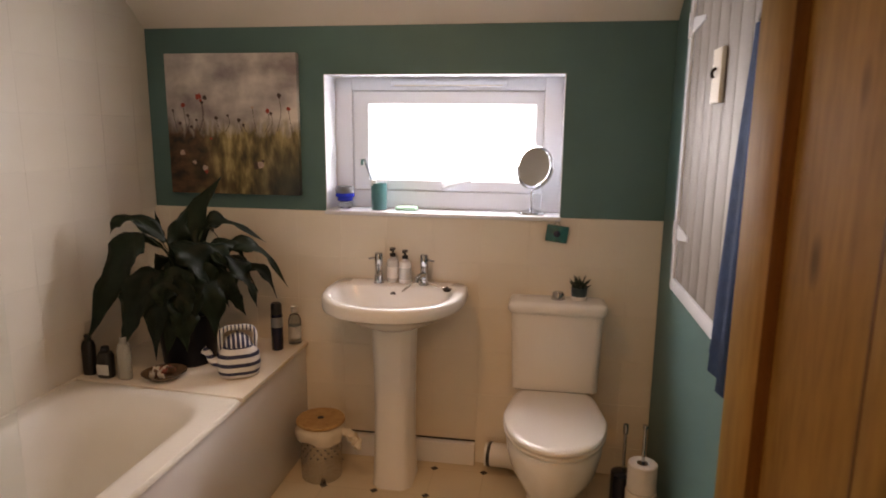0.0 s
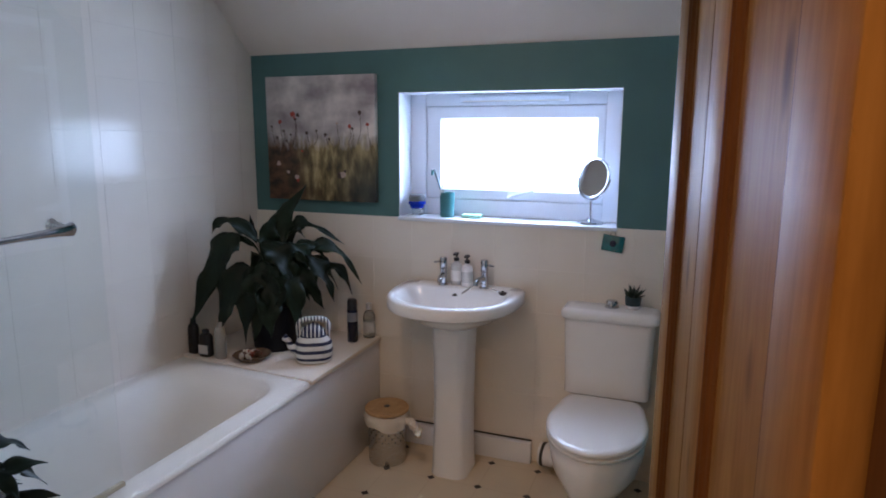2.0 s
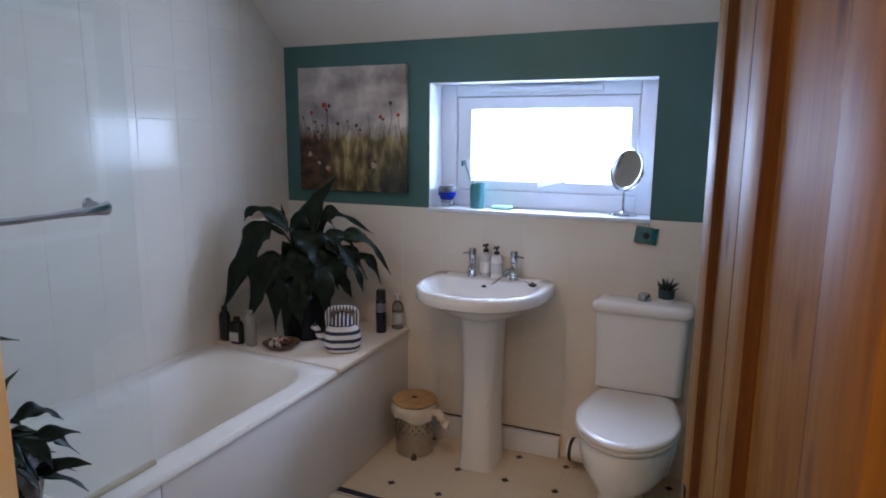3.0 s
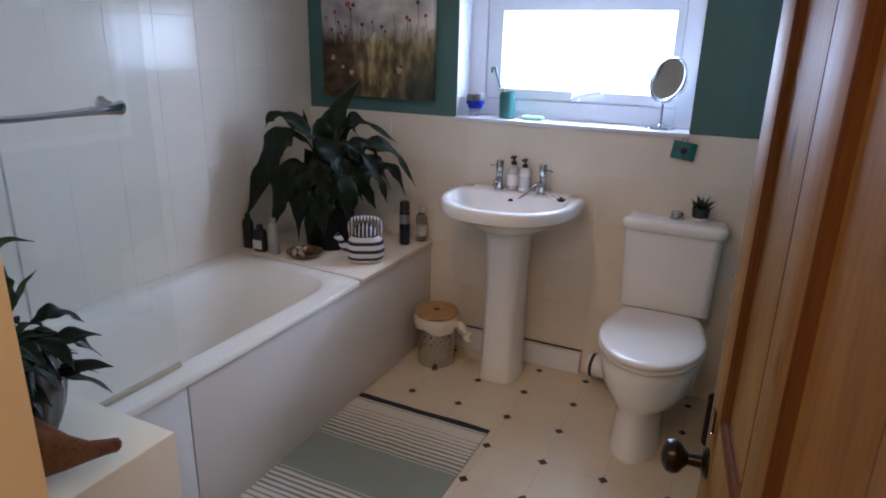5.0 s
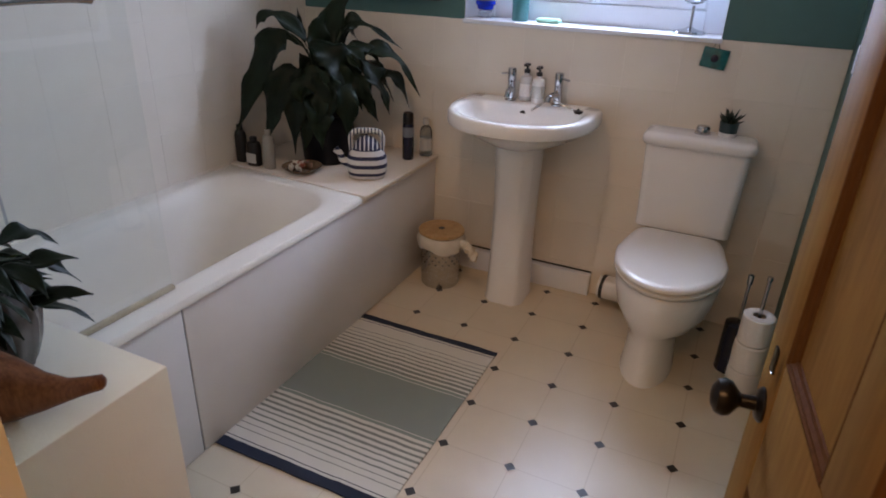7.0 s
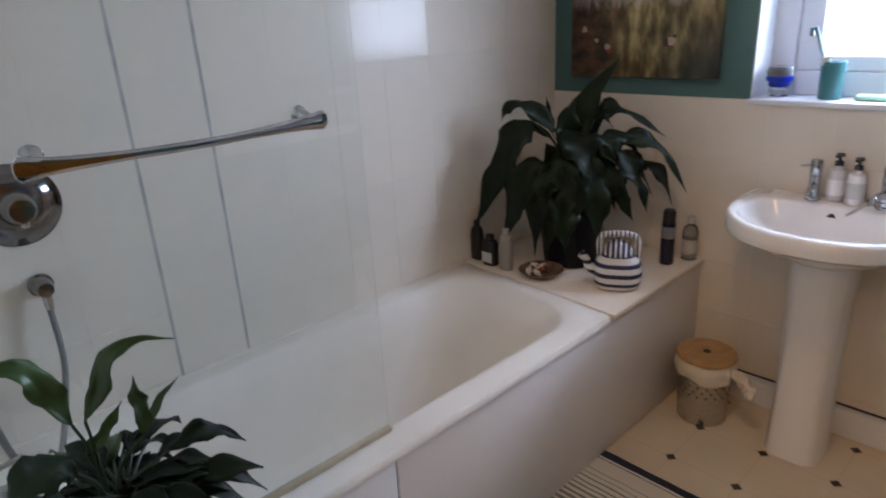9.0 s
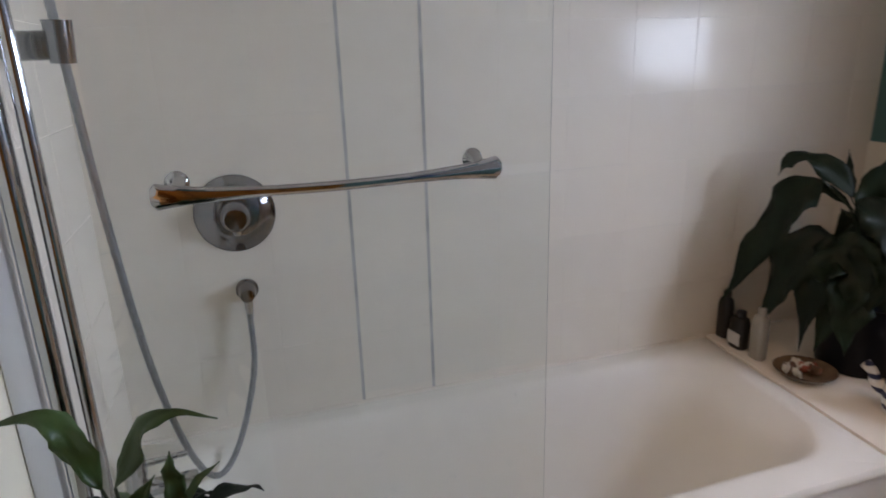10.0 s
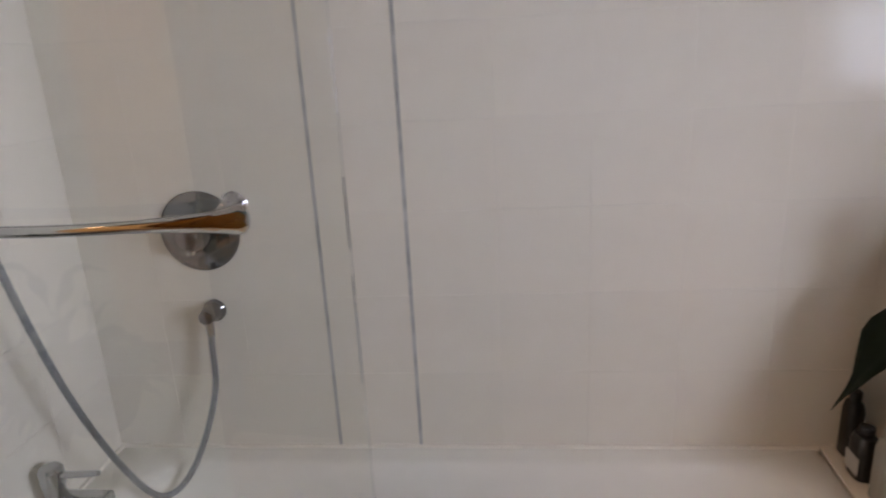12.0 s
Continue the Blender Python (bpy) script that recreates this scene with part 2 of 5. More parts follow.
GROUT = material("pale_grout", (0.80, 0.735, 0.635), 0.6, vary=0.06, scale=9, bump=0.3, bump_scale=300)
DARK_GROUT = material("stained_grout", (0.57, 0.545, 0.51), 0.85, vary=0.35, scale=20, bump=0.3, bump_scale=300)
# near-black colour that puts the shade of narrow gaps into solid pieces
GAP_DARK = material("gap_shade", (0.05, 0.043, 0.036), 0.9, vary=0.4, scale=30)
UPVC = material("white_upvc", (0.80, 0.83, 0.88), 0.25, vary=0.03, scale=5)
CERAMIC = material("white_sanitary_ceramic", (0.83, 0.82, 0.80), 0.07, vary=0.03, scale=3, coat=0.3)
ACRYLIC = material("white_bath_acrylic", (0.82, 0.78, 0.70), 0.36, vary=0.03, scale=2, spec=0.22)
SEAT = material("white_seat_plastic", (0.74, 0.715, 0.665), 0.24, vary=0.03, scale=5, bump_scale=7)
PANEL = material("white_bath_panel", (0.76, 0.74, 0.72), 0.35, vary=0.05, scale=3, bump=0.05)
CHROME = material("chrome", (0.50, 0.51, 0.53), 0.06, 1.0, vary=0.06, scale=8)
# darker copy of the chrome: a dark room's reflection is put into its colour
SHADED_CHROME = material("dark_reflection_chrome", (0.26, 0.27, 0.285), 0.10, 1.0, vary=0.15, scale=10)
HOSE = material("chrome_hose", (0.31, 0.32, 0.33), 0.32, 1.0, vary=0.2, scale=60, bump=0.5, bump_scale=700)
STEEL = material("brushed_steel", (0.55, 0.53, 0.50), 0.26, 1.0, vary=0.12, scale=12, bump=0.05, stretch=(1, 1, 8))
BLACK = material("black_plastic", (0.012, 0.012, 0.013), 0.35, vary=0.2)
PINE = wood("varnished_pine", (0.295, 0.152, 0.042), (0.180, 0.084, 0.020), 0.60, 0.0)
# dark moulding tone, with some shade of the panel recesses put into the colour
PINE_MOULD = wood("dark_pine_moulding", (0.125, 0.052, 0.015), (0.070, 0.027, 0.008), 0.55, 0.0)
BAMBOO = wood("bamboo", (0.52, 0.34, 0.17), (0.38, 0.22, 0.10), 0.45, 0, 2)
ORNAMENT = wood("carved_wood", (0.20, 0.075, 0.03), (0.055, 0.02, 0.01), 0.3, 0.3, 2)
BRONZE = material("aged_bronze", (0.030, 0.025, 0.022), 0.30, 0.7, vary=0.3, scale=30)
LEAF = material("lily_leaf", (0.011, 0.023, 0.011), 0.5, vary=0.45, scale=14, bump=0.15, bump_scale=60, per_object=0.3, spec=0.2)
# lighter green for the small lily's tall leaves and every fifth other leaf
LEAF_LIGHT = material("light_green_leaf", (0.042, 0.092, 0.026), 0.40, vary=0.35, scale=14, bump=0.12, bump_scale=60, per_object=0.25)
STEM = material("leaf_stalk", (0.022, 0.042, 0.018), 0.5, vary=0.2, scale=20)
POT_DARK = material("dark_plant_pot", (0.007, 0.008, 0.012), 0.4, vary=0.3, spec=0.2)
SOIL = material("potting_soil", (0.03, 0.022, 0.016), 0.95, vary=0.5, scale=50, bump=0.8, bump_scale=120)
NAVY_TOWEL = material("navy_towel", (0.010, 0.045, 0.130), 0.95, vary=0.3, scale=25, bump=0.9, bump_scale=420)
BAG = material("thin_plastic_bag", (0.72, 0.66, 0.56), 0.4, vary=0.08, scale=20, bump=0.3, bump_scale=40)
PAPER = material("tissue_paper", (0.80, 0.78, 0.75), 0.95, vary=0.04, scale=30, bump=0.3, bump_scale=200)
CORK = material("matt_black_diamond", (0.028, 0.022, 0.018), 0.4, vary=0.3, scale=40)
GLASS = glass("clear_glass")
SCREEN_GLASS = glass("shower_glass", (0.98, 1.0, 0.99), 0.0)
FROST = glass("frosted_glass", (1, 1, 1), 0.25)
BLUE_GLASS = glass("cobalt_glass", (0.01, 0.05, 0.75), 0.05)
TEAL_GLASS = material("teal_fused_glass", (0.02, 0.19, 0.19), 0.08, vary=0.6, scale=30, coat=0.5)
TEAL_CUP = material("teal_cup", (0.05, 0.21, 0.22), 0.3, vary=0.1)
MIRROR = material("mirror", (0.9, 0.9, 0.9), 0.01, 1.0, vary=0.0)
SOAP_GREEN = material("pale_green_soap", (0.42, 0.76, 0.58), 0.4, vary=0.08)
WHITE_PLASTIC = material("white_plastic", (0.78, 0.77, 0.75), 0.3, vary=0.05)
CLOUDY = material("cloudy_plastic", (0.36, 0.34, 0.30), 0.25, vary=0.15)
LOTION = material("frosted_bottle", (0.60, 0.60, 0.58), 0.25, vary=0.1)
GREY_WOOD = material("grey_painted_boards", (0.27, 0.235, 0.21), 0.6, vary=0.14, scale=8, bump=0.2, bump_scale=60, per_object=0.06, stretch=(4, 4, 0.5))
BRASS_STRIP = material("aged_seal_strip", (0.46, 0.38, 0.25), 0.4, vary=0.2, scale=20)
CARPET = material("landing_carpet", (0.30, 0.22, 0.15), 0.95, vary=0.3, scale=30, bump=0.8, bump_scale=300)
RED_PAINT = material("poppy_red", (0.42, 0.055, 0.03), 0.5, vary=0.3, scale=60)
DARK_PAINT = material("seed_head_brown", (0.07, 0.04, 0.03), 0.5, vary=0.3, scale=60)
PINK_PAINT = material("poppy_pink", (0.55, 0.40, 0.34), 0.5, vary=0.3, scale=60)
NAVY_CAN = material("navy_can", (0.012, 0.016, 0.040), 0.2, vary=0.1)
SILVER_LABEL = material("silver_label", (0.28, 0.30, 0.33), 0.3, 0.3, vary=0.2)


# ---------------------------------------------------------------- mesh helpers
def box(bm, lo, hi, bevel=0.0, seg=2):
    r = bmesh.ops.create_cube(bm, size=1.0)
    size = [b - a for a, b in zip(lo, hi)]
    for v in r["verts"]:
        v.co = Vector([a + (c + 0.5) * s for a, c, s in zip(lo, v.co, size)])
    if bevel:
        edges = list({e for v in r["verts"] for e in v.link_edges})
        bmesh.ops.bevel(bm, geom=edges, offset=bevel, segments=seg, affect="EDGES", profile=0.5)
    return bm


def loft(bm, rings, cap_start=True, cap_end=True, closed=True):
    rows = [[bm.verts.new(p) for p in ring] for ring in rings]
    n = len(rows[0])
    for a, b in zip(rows, rows[1:]):
        for i in range(n if closed else n - 1):
            j = (i + 1) % n
            bm.faces.new((a[i], a[j], b[j], b[i]))
    if cap_start:
        bm.faces.new(rows[0][::-1])
    if cap_end:
        bm.faces.new(rows[-1])
    return bm


def lathe(bm, profile, centre=(0, 0, 0), n=32, cap_start=True, cap_end=True):
    cx, cy, cz = centre
    rings = [[(cx + r * math.cos(2 * math.pi * i / n), cy + r * math.sin(2 * math.pi * i / n), cz + z) for i in range(n)] for r, z in profile]
    return loft(bm, rings, cap_start, cap_end)


def tube(bm, points, radius, n=12, caps=True):
    """A round tube through points; radius is one number or one for each point."""
    pts = [Vector(p) for p in points]
    rad = radius if isinstance(radius, (list, tuple)) else [radius] * len(pts)
    up = Vector((0, 0, 1))
    side = None
    rings = []
    for i, p in enumerate(pts):
        d = (pts[min(i + 1, len(pts) - 1)] - pts[max(i - 1, 0)]).normalized()
        if side is None:
            side = d.cross(up if abs(d.z) < 0.9 else Vector((1, 0, 0))).normalized()
        side = (side - d * side.dot(d)).normalized()
        other = d.cross(side)
        rings.append([p + rad[i] * (math.cos(2 * math.pi * k / n) * side + math.sin(2 * math.pi * k / n) * other) for k in range(n)])
    return loft(bm, rings, caps, caps)


def curve_points(ctrl, steps=40):
    """Catmull-Rom line through the control points."""
    c = [Vector(p) for p in ctrl]
    c = [2 * c[0] - c[1], *c, 2 * c[-1] - c[-2]]
    out = []
    spans = len(c) - 3
    for k in range(steps + 1):
        u = k / steps * spans
        i = min(int(u), spans - 1)
        f = u - i
        a, b, d, e = c[i:i + 4]
        out.append(0.5 * ((2 * b) + (d - a) * f + (2 * a - 5 * b + 4 * d - e) * f * f + (3 * b - a - 3 * d + e) * f ** 3))
    return out


def finish(name, bm, mat, smooth=True, angle=35):
    bmesh.ops.recalc_face_normals(bm, faces=bm.faces)
    me = bpy.data.meshes.new(name)
    if smooth:
        for f in bm.faces:
            f.smooth = True
        for e in bm.edges:
            if len(e.link_faces) == 2 and e.calc_face_angle(0) > radians(angle):
                e.smooth = False
    bm.to_mesh(me)
    bm.free()
    me.materials.append(mat)
    return me


def part(name, bm, mat, parent=None, label="", smooth=True, angle=35):
    ob = new(name, finish(name, bm, mat, smooth, angle))
    if parent:
        ob.parent = parent
        ob.matrix_parent_inverse = Matrix.Identity(4)
    if label:
        tagged(ob, label)
    return ob


def thing(name, label, category, group="", at=(0, 0, 0), rz=0):
    ob = new(name)
    ob.empty_display_size = 0.05
    ob.matrix_world = pose(*at, 0, 0, rz)
    return tagged(ob, label, category, group)


def structure(name, bm, mat, label, category="", smooth=False):
    return tagged(part(name, bm, mat, None, "", smooth), label, category or name.split("_")[0], kind="structure")


def B():
    return bmesh.new()


def bx(lo, hi, bevel=0.0, seg=2):
    return box(bmesh.new(), lo, hi, bevel, seg)


def rrect(x0, x1, y0, y1, r, z, n=6):
    """Rounded rectangle ring at height z."""
    pts = []
    for cx, cy, a0 in ((x1 - r, y1 - r, 0), (x0 + r, y1 - r, 90), (x0 + r, y0 + r, 180), (x1 - r, y0 + r, 270)):
        for k in range(n + 1):
            a = radians(a0 + 90 * k / n)
            pts.append((cx + r * math.cos(a), cy + r * math.sin(a), z))
    return pts


def cells(lo, hi, origin, pitch):
    """Cut the span lo..hi at the joints origin + k * pitch."""
    k = math.ceil((lo - origin) / pitch - 1e-6)
    cuts = [lo]
    while origin + k * pitch < hi - 1e-4:
        if origin + k * pitch > lo + 1e-4:
            cuts.append(origin + k * pitch)
        k += 1
    cuts.append(hi)
    return list(zip(cuts, cuts[1:]))


# ---------------------------------------------------------------- the room
def build_shell():
    T = 0.12
    structure("floor", bx((LEFT - 0.1, NEAR - 0.12, -0.1), (RIGHT + 0.1, FAR + 0.02, 0)), vinyl_material(), "cream vinyl floor with small dark diamonds", "floor")
    structure("floor_landing", bx((-1.6, -1.9, -0.1), (1.4, NEAR - 0.12, -0.002)), CARPET, "brown landing carpet outside the bathroom", "floor")
    # left wall behind its tiles
    structure("wall_west", bx((LEFT - 0.15, NEAR - 0.12, 0), (LEFT - 0.0009, FAR + 0.3, CEIL)), GROUT, "pale grouted wall behind the bath tiles", "wall")
    # window wall, four blocks round the opening
    bm = B()
    D = FAR + 0.30
    box(bm, (LEFT - 0.0009, FAR, 0), (WX0, D, CEIL))
    box(bm, (WX1, FAR, 0), (RIGHT + 0.15, D, CEIL))
    box(bm, (WX0, FAR, 0), (WX1, D, WZ0 - 0.02))
    box(bm, (WX0, FAR, WZ1), (WX1, D, CEIL))
    structure("wall_north", bm, TEAL, "deep teal painted wall round the window", "wall")
    structure("wall_east", bx((RIGHT, NEAR - 0.12, 0), (RIGHT + 0.15, FAR, CEIL)), TEAL, "deep teal painted wall with the cupboard door", "wall")
    # door wall with the doorway
    bm = B()
    box(bm, (LEFT - 0.008, NEAR - 0.12, 0), (JAMB_L, NEAR, CEIL))
    box(bm, (JAMB_R, NEAR - 0.12, 0), (RIGHT, NEAR, CEIL))
    box(bm, (JAMB_L, NEAR - 0.12, 2.04), (JAMB_R, NEAR, CEIL))
    structure("wall_south", bm, MAGNOLIA, "magnolia painted wall round the doorway", "wall")
    # ceiling: flat over the room, sloping down to the window wall
    bm = B()
    y1 = FAR - (CEIL - SLOPE_Z) / math.tan(radians(SLOPE))
    prof = [(NEAR - 0.12, CEIL), (y1, CEIL), (FAR + 0.01, SLOPE_Z), (FAR + 0.01, CEIL + 0.1), (NEAR - 0.12, CEIL + 0.1)]
    loft(bm, [[(x, y, z) for y, z in prof] for x in (LEFT - 0.1, RIGHT + 0.1)])
    structure("ceiling", bm, CEILING_PAINT, "off-white ceiling sloping down to the window wall", "ceiling")
    # landing
    bm = B()
    box(bm, (-1.7, -1.9, 0), (-1.6, NEAR - 0.12, 2.4))
    box(bm, (1.4, -1.9, 0), (1.5, NEAR - 0.12, 2.4))
    box(bm, (-1.7, -2.0, 0), (1.5, -1.9, 2.4))
    box(bm, (RIGHT + 0.15, NEAR - 0.12, 0), (1.5, NEAR - 0.02, 2.4))
    structure("wall_landing", bm, MAGNOLIA, "plain magnolia walls of the landing", "wall")
    structure("ceiling_landing", bx((-1.7, -2.0, 2.4), (1.5, NEAR - 0.12, 2.5)), CEILING_PAINT, "white landing ceiling", "ceiling")
    # door lining
    bm = B()
    box(bm, (JAMB_R - 0.022, NEAR - 0.135, 0), (JAMB_R, 0.402, 2.04), 0.003)
    box(bm, (JAMB_L, NEAR - 0.135, 2.018), (JAMB_R - 0.022, NEAR + 0.004, 2.04), 0.003)
    structure("trim_door_lining", bm, PINE_MOULD, "dark varnished pine door lining", "trim")


def build_window():
    win = tagged(thing("window_1", "white plastic casement window with frosted glass", "window", at=(0, 0, 0)), kind="structure")
    y0, y1 = 2.975, 3.035
    f, ft, fb = 0.080, 0.058, 0.078
    bm = B()
    for a, b in (((WX0, y0, WZ0), (WX0 + f, y1, WZ1)), ((WX1 - f, y0, WZ0), (WX1, y1, WZ1)), ((WX0 + f, y0, WZ0), (WX1 - f, y1, WZ0 + fb)), ((WX0 + f, y0, WZ1 - ft), (WX1 - f, y1, WZ1))):
        box(bm, a, b, 0.004)
    part("window_frame", bm, UPVC, win)
    px0, px1, pz0, pz1 = -0.713, 0.012, 1.288, 1.602
    sx0, sx1, sz0, sz1 = WX0 + f + 0.001, WX1 - f - 0.001, WZ0 + fb + 0.001, WZ1 - ft - 0.001
    bm = B()
    ys = y0 + 0.010
    rings = []
    for (a, b, c, d), yy in (((sx0, sx1, sz0, sz1), y0 + 0.03), ((sx0, sx1, sz0, sz1), ys + 0.006), ((sx0 + 0.006, sx1 - 0.006, sz0 + 0.006, sz1 - 0.006), ys), ((px0 - 0.014, px1 + 0.014, pz0 - 0.014, pz1 + 0.014), ys), ((px0 - 0.006, px1 + 0.006, pz0 - 0.006, pz1 + 0.006), ys + 0.012), ((px0, px1, pz0, pz1), ys + 0.018), ((px0, px1, pz0, pz1), y1)):
        rings.append([(a, yy, c), (b, yy, c), (b, yy, d), (a, yy, d)])
    loft(bm, rings, False, False)
    part("sash", bm, UPVC, win, "", False)
    pane = part("pane", bx((px0 - 0.01, 3.012, pz0 - 0.01), (px1 + 0.01, 3.020, pz1 + 0.01)), FROST, win, "frosted glass pane")
    pane.visible_shadow = False
    # trickle vent on the head of the frame
    vent = part("trickle_vent", bx((-0.62, y0 - 0.016, WZ1 - 0.043), (-0.10, y0 + 0.002, WZ1 - 0.014), 0.005), UPVC, win)
    part("vent_slot", bx((-0.60, y0 - 0.0175, WZ1 - 0.041), (-0.12, y0 - 0.014, WZ1 - 0.036)), GROUT, vent)
    # handle
    h = part("window_handle", bx((-0.385, ys - 0.012, 1.232), (-0.345, ys, 1.268), 0.004), UPVC, win, "white lever handle")
    bm = B()
    tube(bm, curve_points([(-0.372, ys - 0.012, 1.244), (-0.365, ys - 0.035, 1.247), (-0.33, ys - 0.042, 1.262), (-0.25, ys - 0.040, 1.282)], 14), [0.010] * 5 + [0.009] * 5 + [0.0075] * 5, 8)
    part("lever", bm, UPVC, h)
    # reveal lining and sill
    bm = B()
    e = 0.003
    box(bm, (WX0 - 0.001, FAR - 0.0015, WZ0), (WX0 + e, y0, WZ1))
    box(bm, (WX1 - e, FAR - 0.002, WZ0), (WX1, y0, WZ1))
    box(bm, (WX0 + e, FAR - 0.002, WZ1 - e), (WX1 - e, y0, WZ1))
    part("reveal", bm, UPVC, win, "white painted reveal", False)
    part("window_sill", bx((WX0 - 0.004, FAR - 0.022, WZ0 - 0.018), (WX1 + 0.004, y0 + 0.01, WZ0), 0.005), UPVC, win, "white window sill")


def build_bath():
    bath = thing("bathtub", "white acrylic bathtub set along the tiled wall", "bathtub")
    x0, x1, y0, y1 = LEFT + 0.003, BATH_X, NEAR + 0.004, BATH_Y
    top = BATH_Z
    rings = [rrect(x0, x1, y0, y1, 0.02, top - 0.022), rrect(x0, x1, y0, y1, 0.02, top - 0.007), rrect(x0 + 0.005, x1 - 0.005, y0 + 0.005, y1 - 0.005, 0.02, top)]
    ix0, ix1, iy0, iy1 = x0 + 0.055, x1 - 0.085, y0 + 0.10, y1 - 0.058
    rings.append(rrect(ix0 - 0.015, ix1 + 0.015, iy0 - 0.015, iy1 + 0.015, 0.15, top + 0.0005))
    rings.append(rrect(ix0 - 0.002, ix1 + 0.002, iy0 - 0.002, iy1 + 0.002, 0.145, top - 0.0005))
    for k in range(11):
        u = k / 10
        d = math.sin(u * math.pi / 2)
        zz = top - 0.006 - 0.40 * (1 - math.cos(u * math.pi / 2)) - 0.012 * min(1, k)
        side = 0.010 + 0.075 * u + 0.05 * u ** 6
        rings.append(rrect(ix0 + side, ix1 - side, iy0 + 0.015 + 0.09 * u + 0.05 * u ** 6, iy1 - 0.01 - 0.36 * u ** 1.2 - 0.05 * u ** 6, 0.145 - 0.012 * d, zz))
    bm = B()
    loft(bm, rings, False, True)
    for v in bm.verts:  # the end by the window is not quite square to the wall
        v.co.y += BATH_SKEW * max(0.0, (v.co.y - 1.2) / (y1 - 1.2)) * (x1 - v.co.x) / (x1 - x0)
    part("tub", bm, ACRYLIC, bath, "", True, 50)
    panel = part("side_panel", bx((x1 - 0.022, 0.802, 0.004), (x1 - 0.008, 1.046, top - 0.022), 0.002), PANEL, bath, "white bath panel")
    part("side_panel", bx((x1 - 0.022, 1.050, 0.004), (x1 - 0.008, 1.259, top - 0.022), 0.002), PANEL, bath)
    part("side_panel", bx((x1 - 0.022, 1.265, 0.004), (x1 - 0.008, FAR - 0.010, top - 0.022), 0.002), PANEL, bath)
    # sheet behind the joints, its dark colour standing for their shade
    part("panel_joint", bx((x1 - 0.026, 0.80, 0.004), (x1 - 0.014, 1.30, top - 0.024)), GAP_DARK, bath, "dark sheet painted as shade behind the panel gaps")
    bm = B()
    lathe(bm, [(0.0, 0), (0.026, 0), (0.026, 0.004), (0.018, 0.007), (0.0, 0.007)], ((ix0 + ix1) / 2, 0.86, top - 0.43), 20, False, False)
    part("drain", bm, CHROME, bath, "chrome drain")
    bm = B()
    tube(bm, [(LEFT - 0.0005, y0, top - 0.002), (LEFT - 0.0005, y1 + BATH_SKEW, top - 0.002)], 0.009, 12)
    tube(bm, [(x0, y0 + 0.008, top + 0.001), (x1 - 0.06, y0 + 0.008, top + 0.001)], 0.006, 10)
    part("sealant_bead", bm, GROUT, bath, "white sealant bead")
    # tiled shelf that fills the end by the window
    shelf = tagged(thing("bath_shelf", "cream boxed-in shelf at the end of the bath", "shelf"), kind="structure")
    bm = bx((LEFT - 0.004, y1 + 0.003, top - 0.016), (x1 + 0.004, FAR - 0.010, top + 0.004), 0.004)
    for v in bm.verts:
        if v.co.y < y1 + 0.02:
            v.co.y += BATH_SKEW * (x1 - v.co.x) / (x1 - x0)
    part("shelf_top", bm, TILE, shelf)
    part("shelf_edge", bx((x1 - 0.022, y1 + 0.003, top - 0.0215), (x1 - 0.007, FAR - 0.010, top - 0.0165), 0.001), PANEL, shelf)


def build_screen():
    scr = thing("shower_screen", "clear glass shower screen with a chrome towel rail", "shower screen")
    gx = SCREEN_X
    pane = part("glass_pane", bx((gx - 0.002, NEAR + 0.100, BATH_Z + 0.012), (gx + 0.002, SCREEN_END, 1.95), 0.0015, 1), SCREEN_GLASS, scr)
    pane.visible_shadow = False
    part("seal_strip", bx((gx - 0.009, NEAR + 0.055, BATH_Z + 0.0015), (gx + 0.009, SCREEN_END + 0.002, BATH_Z + 0.016), 0.003), BRASS_STRIP, scr, "yellowed plastic seal")
    # hinge column: channel on the wall and two round tubes
    part("wall_channel", bx((gx - 0.014, NEAR + 0.001, BATH_Z + 0.002), (gx + 0.014, NEAR + 0.038, 1.95), 0.003), UPVC, scr, "white wall channel")
    for dx, dy, r in ((0.006, 0.060, 0.014), (0.000, 0.092, 0.010)):
        bm = B()
        lathe(bm, [(r, 0), (r, 1.40)], (gx + dx, NEAR + dy, BATH_Z + 0.004), 20)
        part("hinge_tube", bm, CHROME, scr, "chrome tube")
    # rail
    rx = gx + 0.042
    ctrl = [(rx, 0.690, RAIL_Z + 0.002), (rx + 0.004, 0.76, RAIL_Z), (rx + 0.010, 0.94, RAIL_Z - 0.003), (rx + 0.004, 1.12, RAIL_Z), (rx, 1.192, RAIL_Z + 0.002)]
    bm = B()
    pts = curve_points(ctrl, 36)
    rings = []
    for i, p in enumerate(pts):
        u = abs(i / 36 * 2 - 1)
        h = 0.0075 + 0.016 * max(0, u - 0.25) ** 1.1
        if u > 0.97:
            h *= 0.55
        rings.append([(p.x + 0.006 * math.cos(a), p.y, p.z + h * math.sin(a)) for a in [2 * math.pi * k / 12 for k in range(12)]])
    loft(bm, rings)
    rail = part("towel_rail", bm, CHROME, scr, "chrome bow rail")
    for y in (0.722, 1.160):
        bm = B()
        tube(bm, [(gx + 0.003, y, RAIL_Z + 0.012), (gx + 0.008, y, RAIL_Z + 0.012), (rx, y, RAIL_Z + 0.006)], [0.017, 0.012, 0.010], 16)
        part("rail_mount", bm, CHROME, rail)


